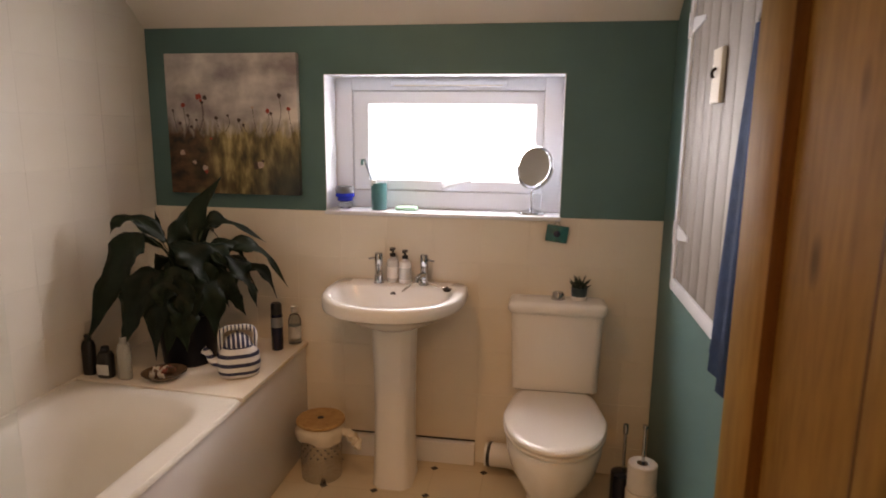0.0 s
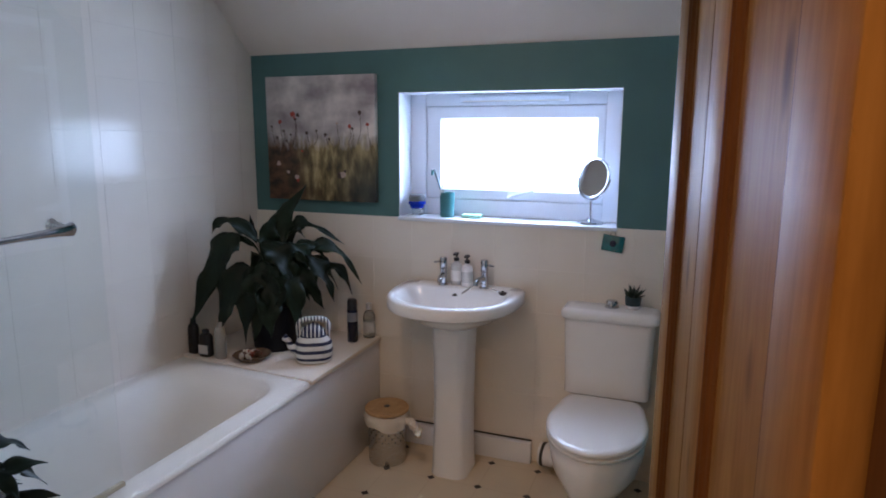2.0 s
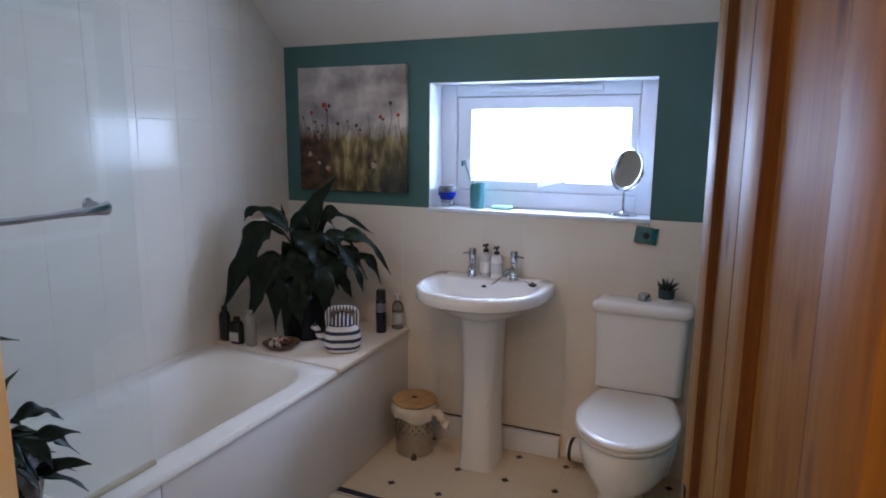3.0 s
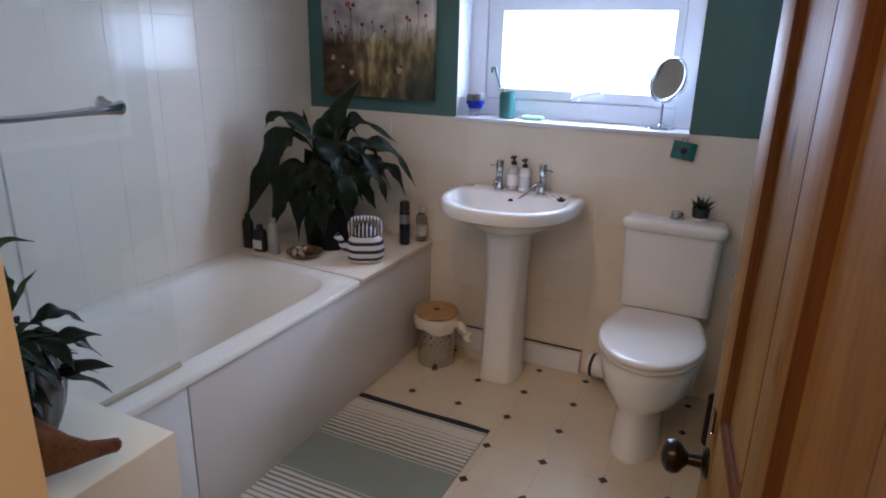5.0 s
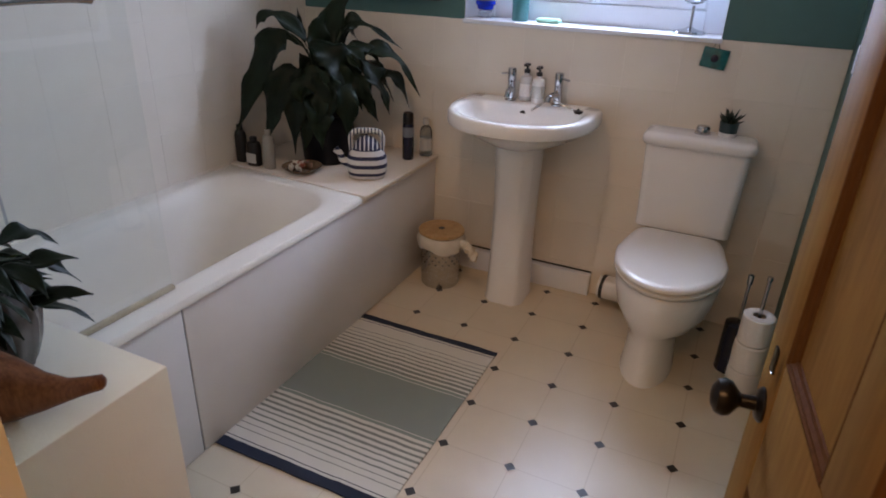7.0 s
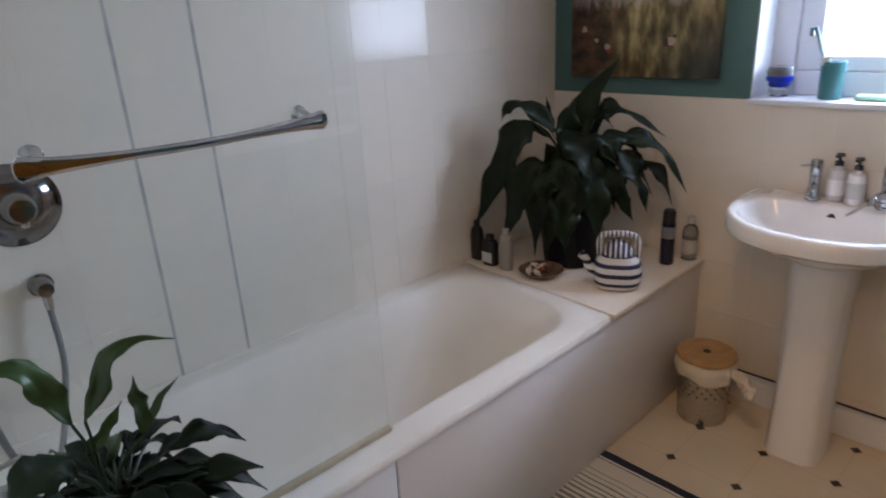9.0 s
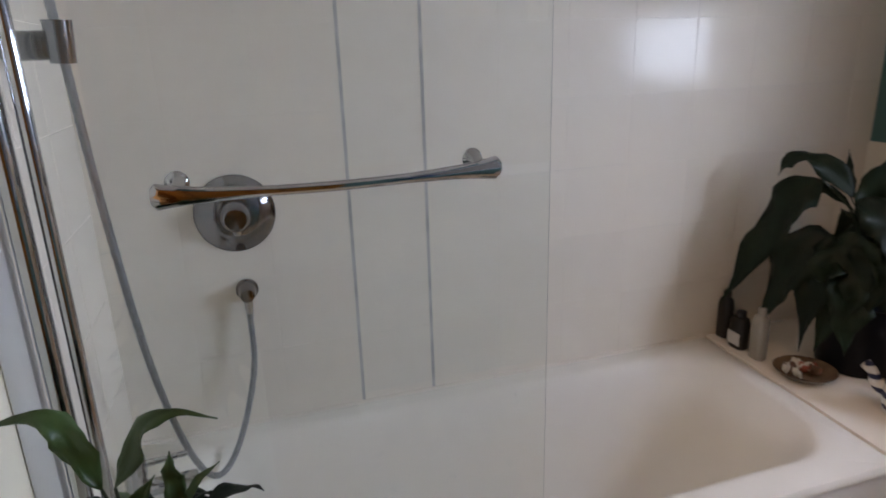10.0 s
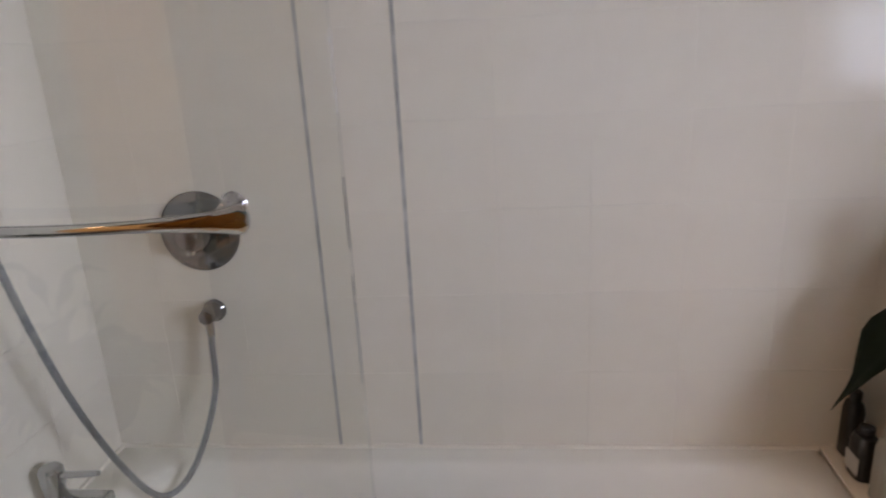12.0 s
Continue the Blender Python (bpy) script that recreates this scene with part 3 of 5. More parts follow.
def build_shower():
    v = thing("shower_valve", "round chrome shower valve on the tiled wall", "shower valve")
    face = LEFT + 0.0005

    def disc(prof, y, z, n=40):
        return [[(face + d, y + r * math.cos(2 * math.pi * k / n), z + r * math.sin(2 * math.pi * k / n)) for k in range(n)] for r, d in prof]

    bm = B()
    loft(bm, disc([(0.096, 0), (0.096, 0.004), (0.092, 0.009), (0.060, 0.024), (0.046, 0.028)], 0.783, 1.110))
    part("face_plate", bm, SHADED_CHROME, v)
    bm = B()
    loft(bm, disc([(0.040, 0.024), (0.040, 0.040), (0.036, 0.046), (0.030, 0.070), (0.025, 0.075), (0.0, 0.076)], 0.783, 1.110), True, False)
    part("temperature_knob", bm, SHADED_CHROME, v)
    part("lever", bx((face + 0.052, 0.773, 1.067), (face + 0.068, 0.793, 1.107), 0.006), CHROME, v)
    o = thing("shower_outlet", "round chrome hose outlet below the valve", "shower outlet")
    bm = B()
    loft(bm, disc([(0.028, 0), (0.028, 0.006), (0.024, 0.010), (0.020, 0.040), (0.017, 0.055), (0.0, 0.056)], 0.788, 0.912, 28), True, False)
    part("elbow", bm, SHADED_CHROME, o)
    bm = B()
    tube(bm, [(face + 0.040, 0.788, 0.907), (face + 0.040, 0.788, 0.862)], [0.011, 0.0095], 14)
    part("hose_nut", bm, CHROME, o)
    h = thing("shower_hose", "ribbed chrome shower hose hanging in a loop", "shower hose")
    ctrl = [(-1.285, 0.545, 1.95), (-1.295, 0.552, 1.72), (-1.30, 0.562, 1.50), (-1.335, 0.572, 1.20), (-1.41, 0.590, 0.86), (-1.495, 0.625, 0.60), (-1.545, 0.670, 0.50), (-1.60, 0.725, 0.545), (-1.648, 0.780, 0.71), (face + 0.040, 0.788, 0.865)]
    bm = B()
    tube(bm, curve_points(ctrl, 240), [0.0078 if i % 2 else 0.0070 for i in range(241)], 10)
    part("hose", bm, HOSE, h)
    k = thing("hand_shower_holder", "chrome hand shower holder on the end wall", "shower holder")
    part("bracket", bx((-1.345, NEAR + 0.009, 1.475), (-1.295, NEAR + 0.085, 1.520), 0.010), SHADED_CHROME, k)
    bm = B()
    tube(bm, [(-1.300, NEAR + 0.098, 1.470), (-1.297, NEAR + 0.100, 1.535)], [0.019, 0.022], 20)
    part("cradle", bm, SHADED_CHROME, k)
    # bath mixer on the rim at the end wall
    m = thing("bath_tap", "chrome lever mixer tap on the bath rim", "tap")
    bm = B()
    lathe(bm, [(0.030, 0), (0.030, 0.008), (0.023, 0.012), (0.022, 0.105), (0.025, 0.110), (0.025, 0.145), (0.020, 0.152)], (-1.40, NEAR + 0.058, BATH_Z + 0.001), 24)
    part("body", bm, CHROME, m)
    bm = B()
    box(bm, (-1.418, NEAR + 0.066, BATH_Z + 0.060), (-1.382, NEAR + 0.180, BATH_Z + 0.088), 0.007)
    part("spout", bm, CHROME, m)
    bm = B()
    tube(bm, [(-1.40, NEAR + 0.066, BATH_Z + 0.132), (-1.40, NEAR + 0.120, BATH_Z + 0.135), (-1.40, NEAR + 0.165, BATH_Z + 0.139)], [0.009, 0.007, 0.006], 10)
    part("lever", bm, CHROME, m)


def d_ring(cx, yb, yf, w, z, n=48, power=2.3, back=0.72):
    """D-shaped outline: rounded front at yf, straighter back at yb, full width w."""
    pts = []
    ym = yb + (yf - yb) * (1 - back)
    for k in range(n):
        a = 2 * math.pi * k / n
        c, s = math.cos(a), math.sin(a)
        p = power if s < 0 else 6.0
        x = math.copysign(abs(c) ** (2 / p), c) * w / 2
        y = math.copysign(abs(s) ** (2 / p), s)
        pts.append((cx + x, ym + (y * (yb - ym) if s > 0 else -y * (yf - ym)), z))
    return pts


def build_basin():
    b = thing("washbasin", "white ceramic pedestal washbasin below the window", "washbasin")
    cx, yb, yf = BASIN_X, FAR - 0.011, 2.328
    rings = [d_ring(cx, yb - 0.12, 2.60, 0.12, 0.660), d_ring(cx, yb - 0.10, 2.552, 0.17, 0.690), d_ring(cx, yb - 0.05, 2.505, 0.28, 0.708), d_ring(cx, yb - 0.01, 2.462, 0.385, 0.730), d_ring(cx, yb, 2.415, 0.475, 0.756), d_ring(cx, yb, 2.362, 0.548, 0.786), d_ring(cx, yb, yf + 0.001, 0.589, 0.796), d_ring(cx, yb, yf, 0.592, 0.802), d_ring(cx, yb, yf + 0.002, 0.590, 0.836), d_ring(cx, yb - 0.004, yf + 0.014, 0.572, 0.846)]
    rings.append(d_ring(cx, 2.720, yf + 0.034, 0.500, 0.846, power=2.1, back=0.6))
    for w, f, bk, z in ((0.482, 0.046, 2.714, 0.836), (0.45, 0.066, 2.702, 0.805), (0.38, 0.11, 2.675, 0.768), (0.25, 0.17, 2.64, 0.745), (0.06, 0.23, 2.60, 0.736)):
        rings.append(d_ring(cx, bk, yf + f, w, z, power=2.05, back=0.55))
    bm = B()
    loft(bm, rings)
    part("bowl", bm, CERAMIC, b, "", True, 60)
    ped = []
    for z, w, d in ((0.0, 0.170, 0.180), (0.012, 0.170, 0.180), (0.03, 0.164, 0.174), (0.30, 0.152, 0.162), (0.52, 0.154, 0.164), (0.66, 0.162, 0.172), (0.700, 0.166, 0.176)):
        yc = 2.625
        c = 0.034
        x0, x1, y0, y1 = cx + 0.004 - w / 2, cx + 0.004 + w / 2, yc - d / 2, yc + d / 2
        ped.append([(x1 - c, y0, z), (x1, y0 + c, z), (x1, y1, z), (x0, y1, z), (x0, y0 + c, z), (x0 + c, y0, z)])
    bm = B()
    loft(bm, ped)
    bmesh.ops.bevel(bm, geom=[e for e in bm.edges if abs(e.verts[0].co.z - e.verts[1].co.z) > 0.005], offset=0.006, segments=2, affect="EDGES")
    part("pedestal", bm, CERAMIC, b, "", True, 50)
    bm = B()
    lathe(bm, [(0.0, 0), (0.020, 0), (0.020, 0.003), (0.0, 0.004)], (cx, 2.59, 0.737), 20, False, False)
    part("drain", bm, CHROME, b)
    bm = B()
    tube(bm, [(cx - 0.02, 2.722, 0.812), (cx - 0.02, 2.704, 0.808)], [0.0125, 0.0125], 16)
    part("overflow_hole", bm, BLACK, b)
    # pillar taps
    for name, tx, ang in (("tap", cx - 0.095, 35), ("tap", cx + 0.105, -35)):
        t = thing("basin_tap", "chrome pillar tap with a cylindrical handle", "tap", "basin taps", (tx, 2.755, 0.847))
        bm = B()
        lathe(bm, [(0.024, 0), (0.024, 0.006), (0.017, 0.010), (0.0155, 0.075), (0.017, 0.078)], n=24)
        part("body", bm, CHROME, t)
        bm = B()
        lathe(bm, [(0.0160, 0.079), (0.0175, 0.082), (0.0175, 0.125), (0.015, 0.131), (0.0, 0.132)], n=24, cap_end=False)
        hd = part("handle", bm, CHROME, t)
        bm = B()
        d = Vector((math.sin(radians(ang)) * 0.3, -1, 0)).normalized()
        p = Vector((0, 0, 0.045))
        tube(bm, [p + d * 0.012, p + d * 0.06 + Vector((0, 0, 0.004)), p + d * 0.085 + Vector((0, 0, -0.004)), p + d * 0.09 + Vector((0, 0, -0.018))], [0.013, 0.012, 0.011, 0.011], 14)
        part("spout", bm, CHROME, t)
        bm = B()
        tube(bm, [(-0.02 * math.copysign(1, ang), 0, 0.108), (-0.045 * math.copysign(1, ang), -0.004, 0.104)], [0.005, 0.004], 8)
        part("pin", bm, CHROME, hd)
    ch = thing("plug_chain", "chrome plug on a bead chain lying over the rim", "plug")
    pts = curve_points([(cx + 0.06, 2.700, 0.856), (cx + 0.03, 2.66, 0.836), (cx + 0.06, 2.69, 0.862), (cx + 0.105, 2.715, 0.875), (cx + 0.15, 2.70, 0.862), (cx + 0.19, 2.675, 0.858), (cx + 0.215, 2.655, 0.856)], 70)
    bm = B()
    tube(bm, pts, [0.0034 if i % 2 else 0.0018 for i in range(71)], 8)
    part("bead_chain", bm, STEEL, ch)
    bm = B()
    lathe(bm, [(0.013, 0), (0.019, 0.008), (0.019, 0.011), (0.004, 0.013), (0.003, 0.02)], (cx + 0.222, 2.645, 0.851), 20)
    part("plug", bm, BRONZE, ch)
    # soap dispensers
    for k, (dx, dy, mat, pump, hh) in enumerate(((-0.038, 0.012, LOTION, BLACK, 0.105), (0.020, -0.004, WHITE_PLASTIC, BLACK, 0.100))):
        s = thing("soap_dispenser", ("clear lotion bottle with a black pump on the basin", "white soap bottle with a dark pump on the basin")[k], "soap dispenser", at=(cx + dx, 2.765 + dy, 0.8478))
        bm = B()
        lathe(bm, [(0.024, 0), (0.0265, 0.004), (0.0265, hh - 0.02), (0.022, hh - 0.006), (0.011, hh), (0.011, hh + 0.008)], n=24)
        bt = part("bottle", bm, mat, s)
        bm = B()
        lathe(bm, [(0.0125, hh + 0.008), (0.0125, hh + 0.022), (0.005, hh + 0.024), (0.005, hh + 0.036), (0.012, hh + 0.037), (0.012, hh + 0.046)], n=20)
        box(bm, (-0.006, -0.034, hh + 0.037), (0.006, 0.0, hh + 0.046), 0.002)
        part("pump", bm, pump, s)
        bm = B()
        lathe(bm, [(0.0269, 0.02), (0.0269, 0.07)], n=24, cap_start=False, cap_end=False)
        part("label", bm, PAPER if k == 0 else LOTION, bt)


def egg(cx, yf, yb, w, z, n=40, power_back=3.2):
    pts = []
    ym = yb + (yf - yb) * 0.45
    for k in range(n):
        a = 2 * math.pi * k / n
        c, s = math.cos(a), math.sin(a)
        p = 2.0 if s < 0 else power_back
        x = math.copysign(abs(c) ** (2 / p), c) * w / 2
        y = abs(s) ** (2 / p)
        pts.append((cx + x, ym + y * (yb - ym) if s >= 0 else ym - y * (ym - yf), z))
    return pts


def build_toilet():
    t = thing("toilet", "white close-coupled toilet with the lid down", "toilet")
    cx = TOILET_X
    fx = cx - 0.012
    rings = [egg(fx, 2.212, 2.56, 0.190, 0.0), egg(fx, 2.212, 2.56, 0.190, 0.010), egg(fx, 2.219, 2.56, 0.181, 0.028), egg(fx, 2.226, 2.58, 0.172, 0.150), egg(fx, 2.224, 2.60, 0.182, 0.182), egg(fx, 2.214, 2.63, 0.228, 0.206), egg(cx, 2.194, 2.66, 0.290, 0.234), egg(cx, 2.174, 2.68, 0.336, 0.274), egg(cx, 2.160, 2.69, 0.360, 0.330), egg(cx, 2.154, 2.69, 0.370, 0.390), egg(cx, 2.170, 2.69, 0.350, 0.402)]
    bm = B()
    loft(bm, rings)
    part("pan", bm, CERAMIC, t, "", True, 60)
    bm = B()
    loft(bm, [egg(cx, 2.146, 2.635, 0.370, 0.404), egg(cx, 2.140, 2.64, 0.382, 0.409), egg(cx, 2.140, 2.64, 0.382, 0.418), egg(cx, 2.148, 2.635, 0.368, 0.423)])
    part("seat", bm, SEAT, t, "", True, 50)
    bm = B()
    loft(bm, [egg(cx, 2.146, 2.655, 0.370, 0.425, 48, 9), egg(cx, 2.139, 2.660, 0.384, 0.430, 48, 9), egg(cx, 2.139, 2.660, 0.384, 0.437, 48, 9), egg(cx, 2.146, 2.656, 0.371, 0.443, 48, 9), egg(cx, 2.175, 2.645, 0.33, 0.446, 48, 8)])
    for v in bm.verts:  # the lid narrows to its hinges
        v.co.x = cx + (v.co.x - cx) * (1 - 0.20 * max(0.0, (v.co.y - 2.44) / 0.22))
    part("lid", bm, SEAT, t, "white toilet lid", True, 50)
    for dx in (-0.075, 0.075):
        bm = B()
        tube(bm, [(cx + dx - 0.018, 2.655, 0.428), (cx + dx + 0.018, 2.655, 0.428)], 0.010, 12)
        part("hinge", bm, CHROME, t)
    x0, x1 = cx - 0.187, cx + 0.187
    yf = 2.668
    bm = B()
    loft(bm, [rrect(x0 + 0.018, x1 - 0.018, yf + 0.018, FAR - 0.014, 0.03, 0.430), rrect(x0 + 0.010, x1 - 0.010, yf + 0.008, FAR - 0.012, 0.032, 0.438), rrect(x0 + 0.010, x1 - 0.010, yf + 0.008, FAR - 0.012, 0.035, 0.470), rrect(x0, x1, yf, FAR - 0.012, 0.035, 0.768)])
    part("cistern", bm, CERAMIC, t, "", True, 50)
    bm = B()
    loft(bm, [rrect(x0 - 0.008, x1 + 0.008, yf - 0.008, FAR - 0.011, 0.035, 0.769), rrect(x0 - 0.014, x1 + 0.014, yf - 0.014, FAR - 0.011, 0.038, 0.777), rrect(x0 - 0.014, x1 + 0.014, yf - 0.014, FAR - 0.011, 0.038, 0.797), rrect(x0 - 0.006, x1 + 0.006, yf - 0.006, FAR - 0.013, 0.035, 0.810), rrect(x0 + 0.02, x1 - 0.02, yf + 0.02, FAR - 0.03, 0.03, 0.814)])
    part("cistern_lid", bm, CERAMIC, t, "", True, 50)
    bm = B()
    lathe(bm, [(0.030, 0), (0.030, 0.006), (0.025, 0.009), (0.025, 0.024), (0.021, 0.030), (0.0, 0.032)], (cx + 0.002, 2.755, 0.8135), 24, True, False)
    part("flush_button", bm, CHROME, t, "domed chrome flush button")
    # soil pipe to the boxing
    s = thing("soil_pipe", "white plastic soil pipe behind the toilet", "pipe")
    bm = B()
    tube(bm, curve_points([(cx - 0.01, 2.66, 0.105), (cx - 0.10, 2.70, 0.10), (cx - 0.19, 2.745, 0.090), (cx - 0.285, 2.755, 0.088)], 14), 0.052, 20)
    part("pipe", bm, WHITE_PLASTIC, s)
    bm = B()
    tube(bm, [(cx - 0.272, 2.755, 0.088), (cx - 0.258, 2.753, 0.088)], 0.0545, 24)
    part("rubber_ring", bm, BLACK, s, "black rubber seal")


def build_boxing():
    bm = B()
    box(bm, (BATH_X + 0.006, 2.792, 0.0), (-0.195, FAR - 0.001, 0.104), 0.004)
    structure("trim_pipe_boxing", bm, UPVC, "white pipe boxing along the foot of the wall", "trim", True)
    # solid strip coloured like the shade of a gap above the boxing
    structure("trim_tile_gap", bx((BATH_X + 0.006, 2.822, 0.104), (-0.195, FAR, 0.111)), GAP_DARK, "dark strip painted as shade under the lowest tiles", "trim")


def build_bin():
    b = thing("waste_bin", "perforated steel bin with a bamboo lid", "bin", at=(-0.848, 2.605, 0.001))
    b.scale = (1.0, 1.0, 1.06)
    bm = B()
    lathe(bm, [(0.086, 0), (0.088, 0.004), (0.090, 0.222), (0.092, 0.229)], n=40)
    body = part("body", bm, STEEL, b)
    hole = B()
    lathe(hole, [(0.0030, 0), (0.0030, 0.0016)], n=10)
    me = finish("hole", hole, BLACK)
    for row in range(4):
        for k in range(18):
            a = 2 * math.pi * (k + 0.5 * (row % 2)) / 18
            r = 0.0888
            o = new("hole", me)
            o.parent = body
            o.matrix_local = Matrix.Translation((r * math.cos(a), r * math.sin(a), 0.112 + row * 0.018)) @ Matrix.Rotation(a, 4, "Z") @ Matrix.Rotation(radians(90), 4, "Y")
    # liner bag folded over the rim, with a tuft
    rings = []
    n = 48
    for j, (r, z) in enumerate(((0.091, 0.231), (0.098, 0.233), (0.106, 0.220), (0.108, 0.200), (0.101, 0.172))):
        rings.append([((r + 0.004 * math.sin(7 * a + j) * (j / 4) + 0.003 * math.sin(13 * a)) * math.cos(a), (r + 0.004 * math.sin(7 * a + j) * (j / 4)) * math.sin(a), z + 0.010 * math.sin(3 * a + 1) * (j / 4)) for a in [2 * math.pi * k / n for k in range(n)]])
    bm = B()
    loft(bm, rings, False, False)
    part("liner_bag", bm, BAG, b, "crumpled plastic liner over the rim")
    bm = B()
    pts = curve_points([(0.096, -0.01, 0.210), (0.130, -0.018, 0.206), (0.165, -0.028, 0.175), (0.188, -0.035, 0.150)], 14)
    tube(bm, pts, [0.015, 0.011, 0.013, 0.017, 0.014, 0.018, 0.017, 0.020, 0.018, 0.022, 0.019, 0.022, 0.018, 0.013, 0.006], 12)
    for v in bm.verts:
        v.co += Vector((noise.noise(v.co * 60), noise.noise(v.co * 60 + Vector((5, 0, 0))), noise.noise(v.co * 60 + Vector((0, 9, 0))))) * 0.013
    part("bag_tail", bm, BAG, b)
    bm = B()
    lathe(bm, [(0.0, 0.236), (0.100, 0.236), (0.105, 0.239), (0.105, 0.248), (0.102, 0.252), (0.0, 0.252)], n=48, cap_start=False, cap_end=False)
    lid = part("lid", bm, BAMBOO, b, "round bamboo lid with a finger hole")
    bm = B()
    lathe(bm, [(0.0, 0.2522), (0.014, 0.2522), (0.014, 0.2535), (0.0, 0.2535)], n=20, cap_start=False, cap_end=False)
    part("finger_hole", bm, BLACK, lid)


def build_rug():
    x0, x1, y0, y1 = RUG
    navy, white, sage = (0.014, 0.022, 0.045), (0.61, 0.59, 0.52), (0.23, 0.265, 0.235)
    dusk = (0.20, 0.21, 0.18)
    stops = [(0.0, navy), (0.046, white), (0.056, navy), (0.062, white)]
    p, gap = 0.105, 0.0265
    for k in range(9):
        stops += [(p + gap * k, dusk), (p + gap * k + 0.0035 + 0.0013 * k, white)]
    stops += [(0.345, sage), (0.362, white), (0.366, sage)]
    m_lo = banded("rug_bands_near", 1, stops, 0.95, y0, (y1 - y0))
    stops = [(0.0, sage), (0.632, white), (0.636, sage), (0.652, white)]
    p = 0.660
    for k in range(9):
        stops += [(p + gap * k, dusk), (p + gap * k + 0.0145 - 0.0013 * k, white)]
    stops += [(0.946, navy), (0.952, white), (0.962, navy)]
    m_hi = banded("rug_bands_far", 1, stops, 0.95, y0, (y1 - y0))
    r = thing("bath_rug", "striped cotton bath rug in white, sage and navy", "rug")
    ym = y0 + 0.5 * (y1 - y0)
    for name, a, b, m in (("rug_half", y0, ym, m_lo), ("rug_half", ym, y1, m_hi)):
        bm = B()
        nx, ny = 24, 30
        rows = []
        for j in range(ny + 1):
            y = a + (b - a) * j / ny
            rows.append([(x0 + (x1 - x0) * i / nx + 0.004 * noise.noise((0, y * 4, 3)) , y + 0.006 * noise.noise((i * 0.2, 0, 1 + y)) * (1 if j in (0, ny) and abs(y - ym) > 0.01 else 0), 0.006 + 0.0025 * noise.noise((i * 0.3, y * 7, 0))) for i in range(nx + 1)])
        loft(bm, rows, False, False, False)
        low = bmesh.ops.extrude_face_region(bm, geom=list(bm.faces))
        for v in low["geom"]:
            if isinstance(v, bmesh.types.BMVert):
                v.co.z = 0.0015
        part(name, bm, m, r)


def leaf_mesh(length, width, droop, twist=0.0, curl=0.25, wave=0.5, seed=0, roll=0.0):
    """Lance-shaped leaf that leaves the origin along +x and bends down; its midrib is folded in."""
    n = 14
    bm = B()
    rows = []
    p = Vector((0, 0, 0))
    ang = 0.0
    for i in range(n + 1):
        u = i / n
        w = width * 0.62 * max(0.0, math.sin(math.pi * u ** 0.74)) ** 1.05 * (1 - 0.3 * u)
        if i in (0, n):
            w = 0.0012
        tang = Vector((math.cos(ang), 0, -math.sin(ang)))
        up = Vector((math.sin(ang), 0, math.cos(ang)))
        side = Vector((0, 1, 0))
        tw = radians(roll) + twist * u
        side, up = side * math.cos(tw) + up * math.sin(tw), up * math.cos(tw) - side * math.sin(tw)
        row = []
        for s in (-1, -0.62, -0.25, 0, 0.25, 0.62, 1):
            ripple = 0.13 * wave * math.sin(9 * u + seed + 2 * s) * abs(s)
            row.append(p + side * (s * w) + up * (curl * w * abs(s) ** 1.3 + ripple * w * 2 - 0.0))
        rows.append(row)
        ang += droop / n
        p = p + tang * (length / n)
    loft(bm, rows, False, False, False)
    return bm


def leaf_on_stalk(parent, root, tip_dir, reach, rise, length, width, droop, mat, seed, twist=0.0, pitch=0.0, roll=0.0, leaf_dir=None):
    """A stalk that arcs from the root, and a leaf hung on its end."""
    a = radians(tip_dir)
    d = Vector((math.cos(a), math.sin(a), 0))
    r = Vector(root)
    end = r + d * reach + Vector((0, 0, rise))
    bm = B()
    tube(bm, curve_points([r, r + d * reach * 0.25 + Vector((0, 0, rise * 0.62)), end], 8), [0.0042, 0.004, 0.0038, 0.0035, 0.003, 0.003, 0.0026, 0.0024, 0.002], 6)
    part("stalk", bm, STEM, parent)
    ob = part("leaf", leaf_mesh(length, width, droop, twist, 0.16, 1.0, seed, roll), mat, parent, "", True, 80)
    ob.matrix_local = Matrix.Translation(end) @ Matrix.Rotation(a if leaf_dir is None else radians(leaf_dir), 4, "Z") @ Matrix.Rotation(radians(-pitch), 4, "Y")
    sol = ob.modifiers.new("thickness", "SOLIDIFY")
    sol.thickness = 0.0006
    return ob


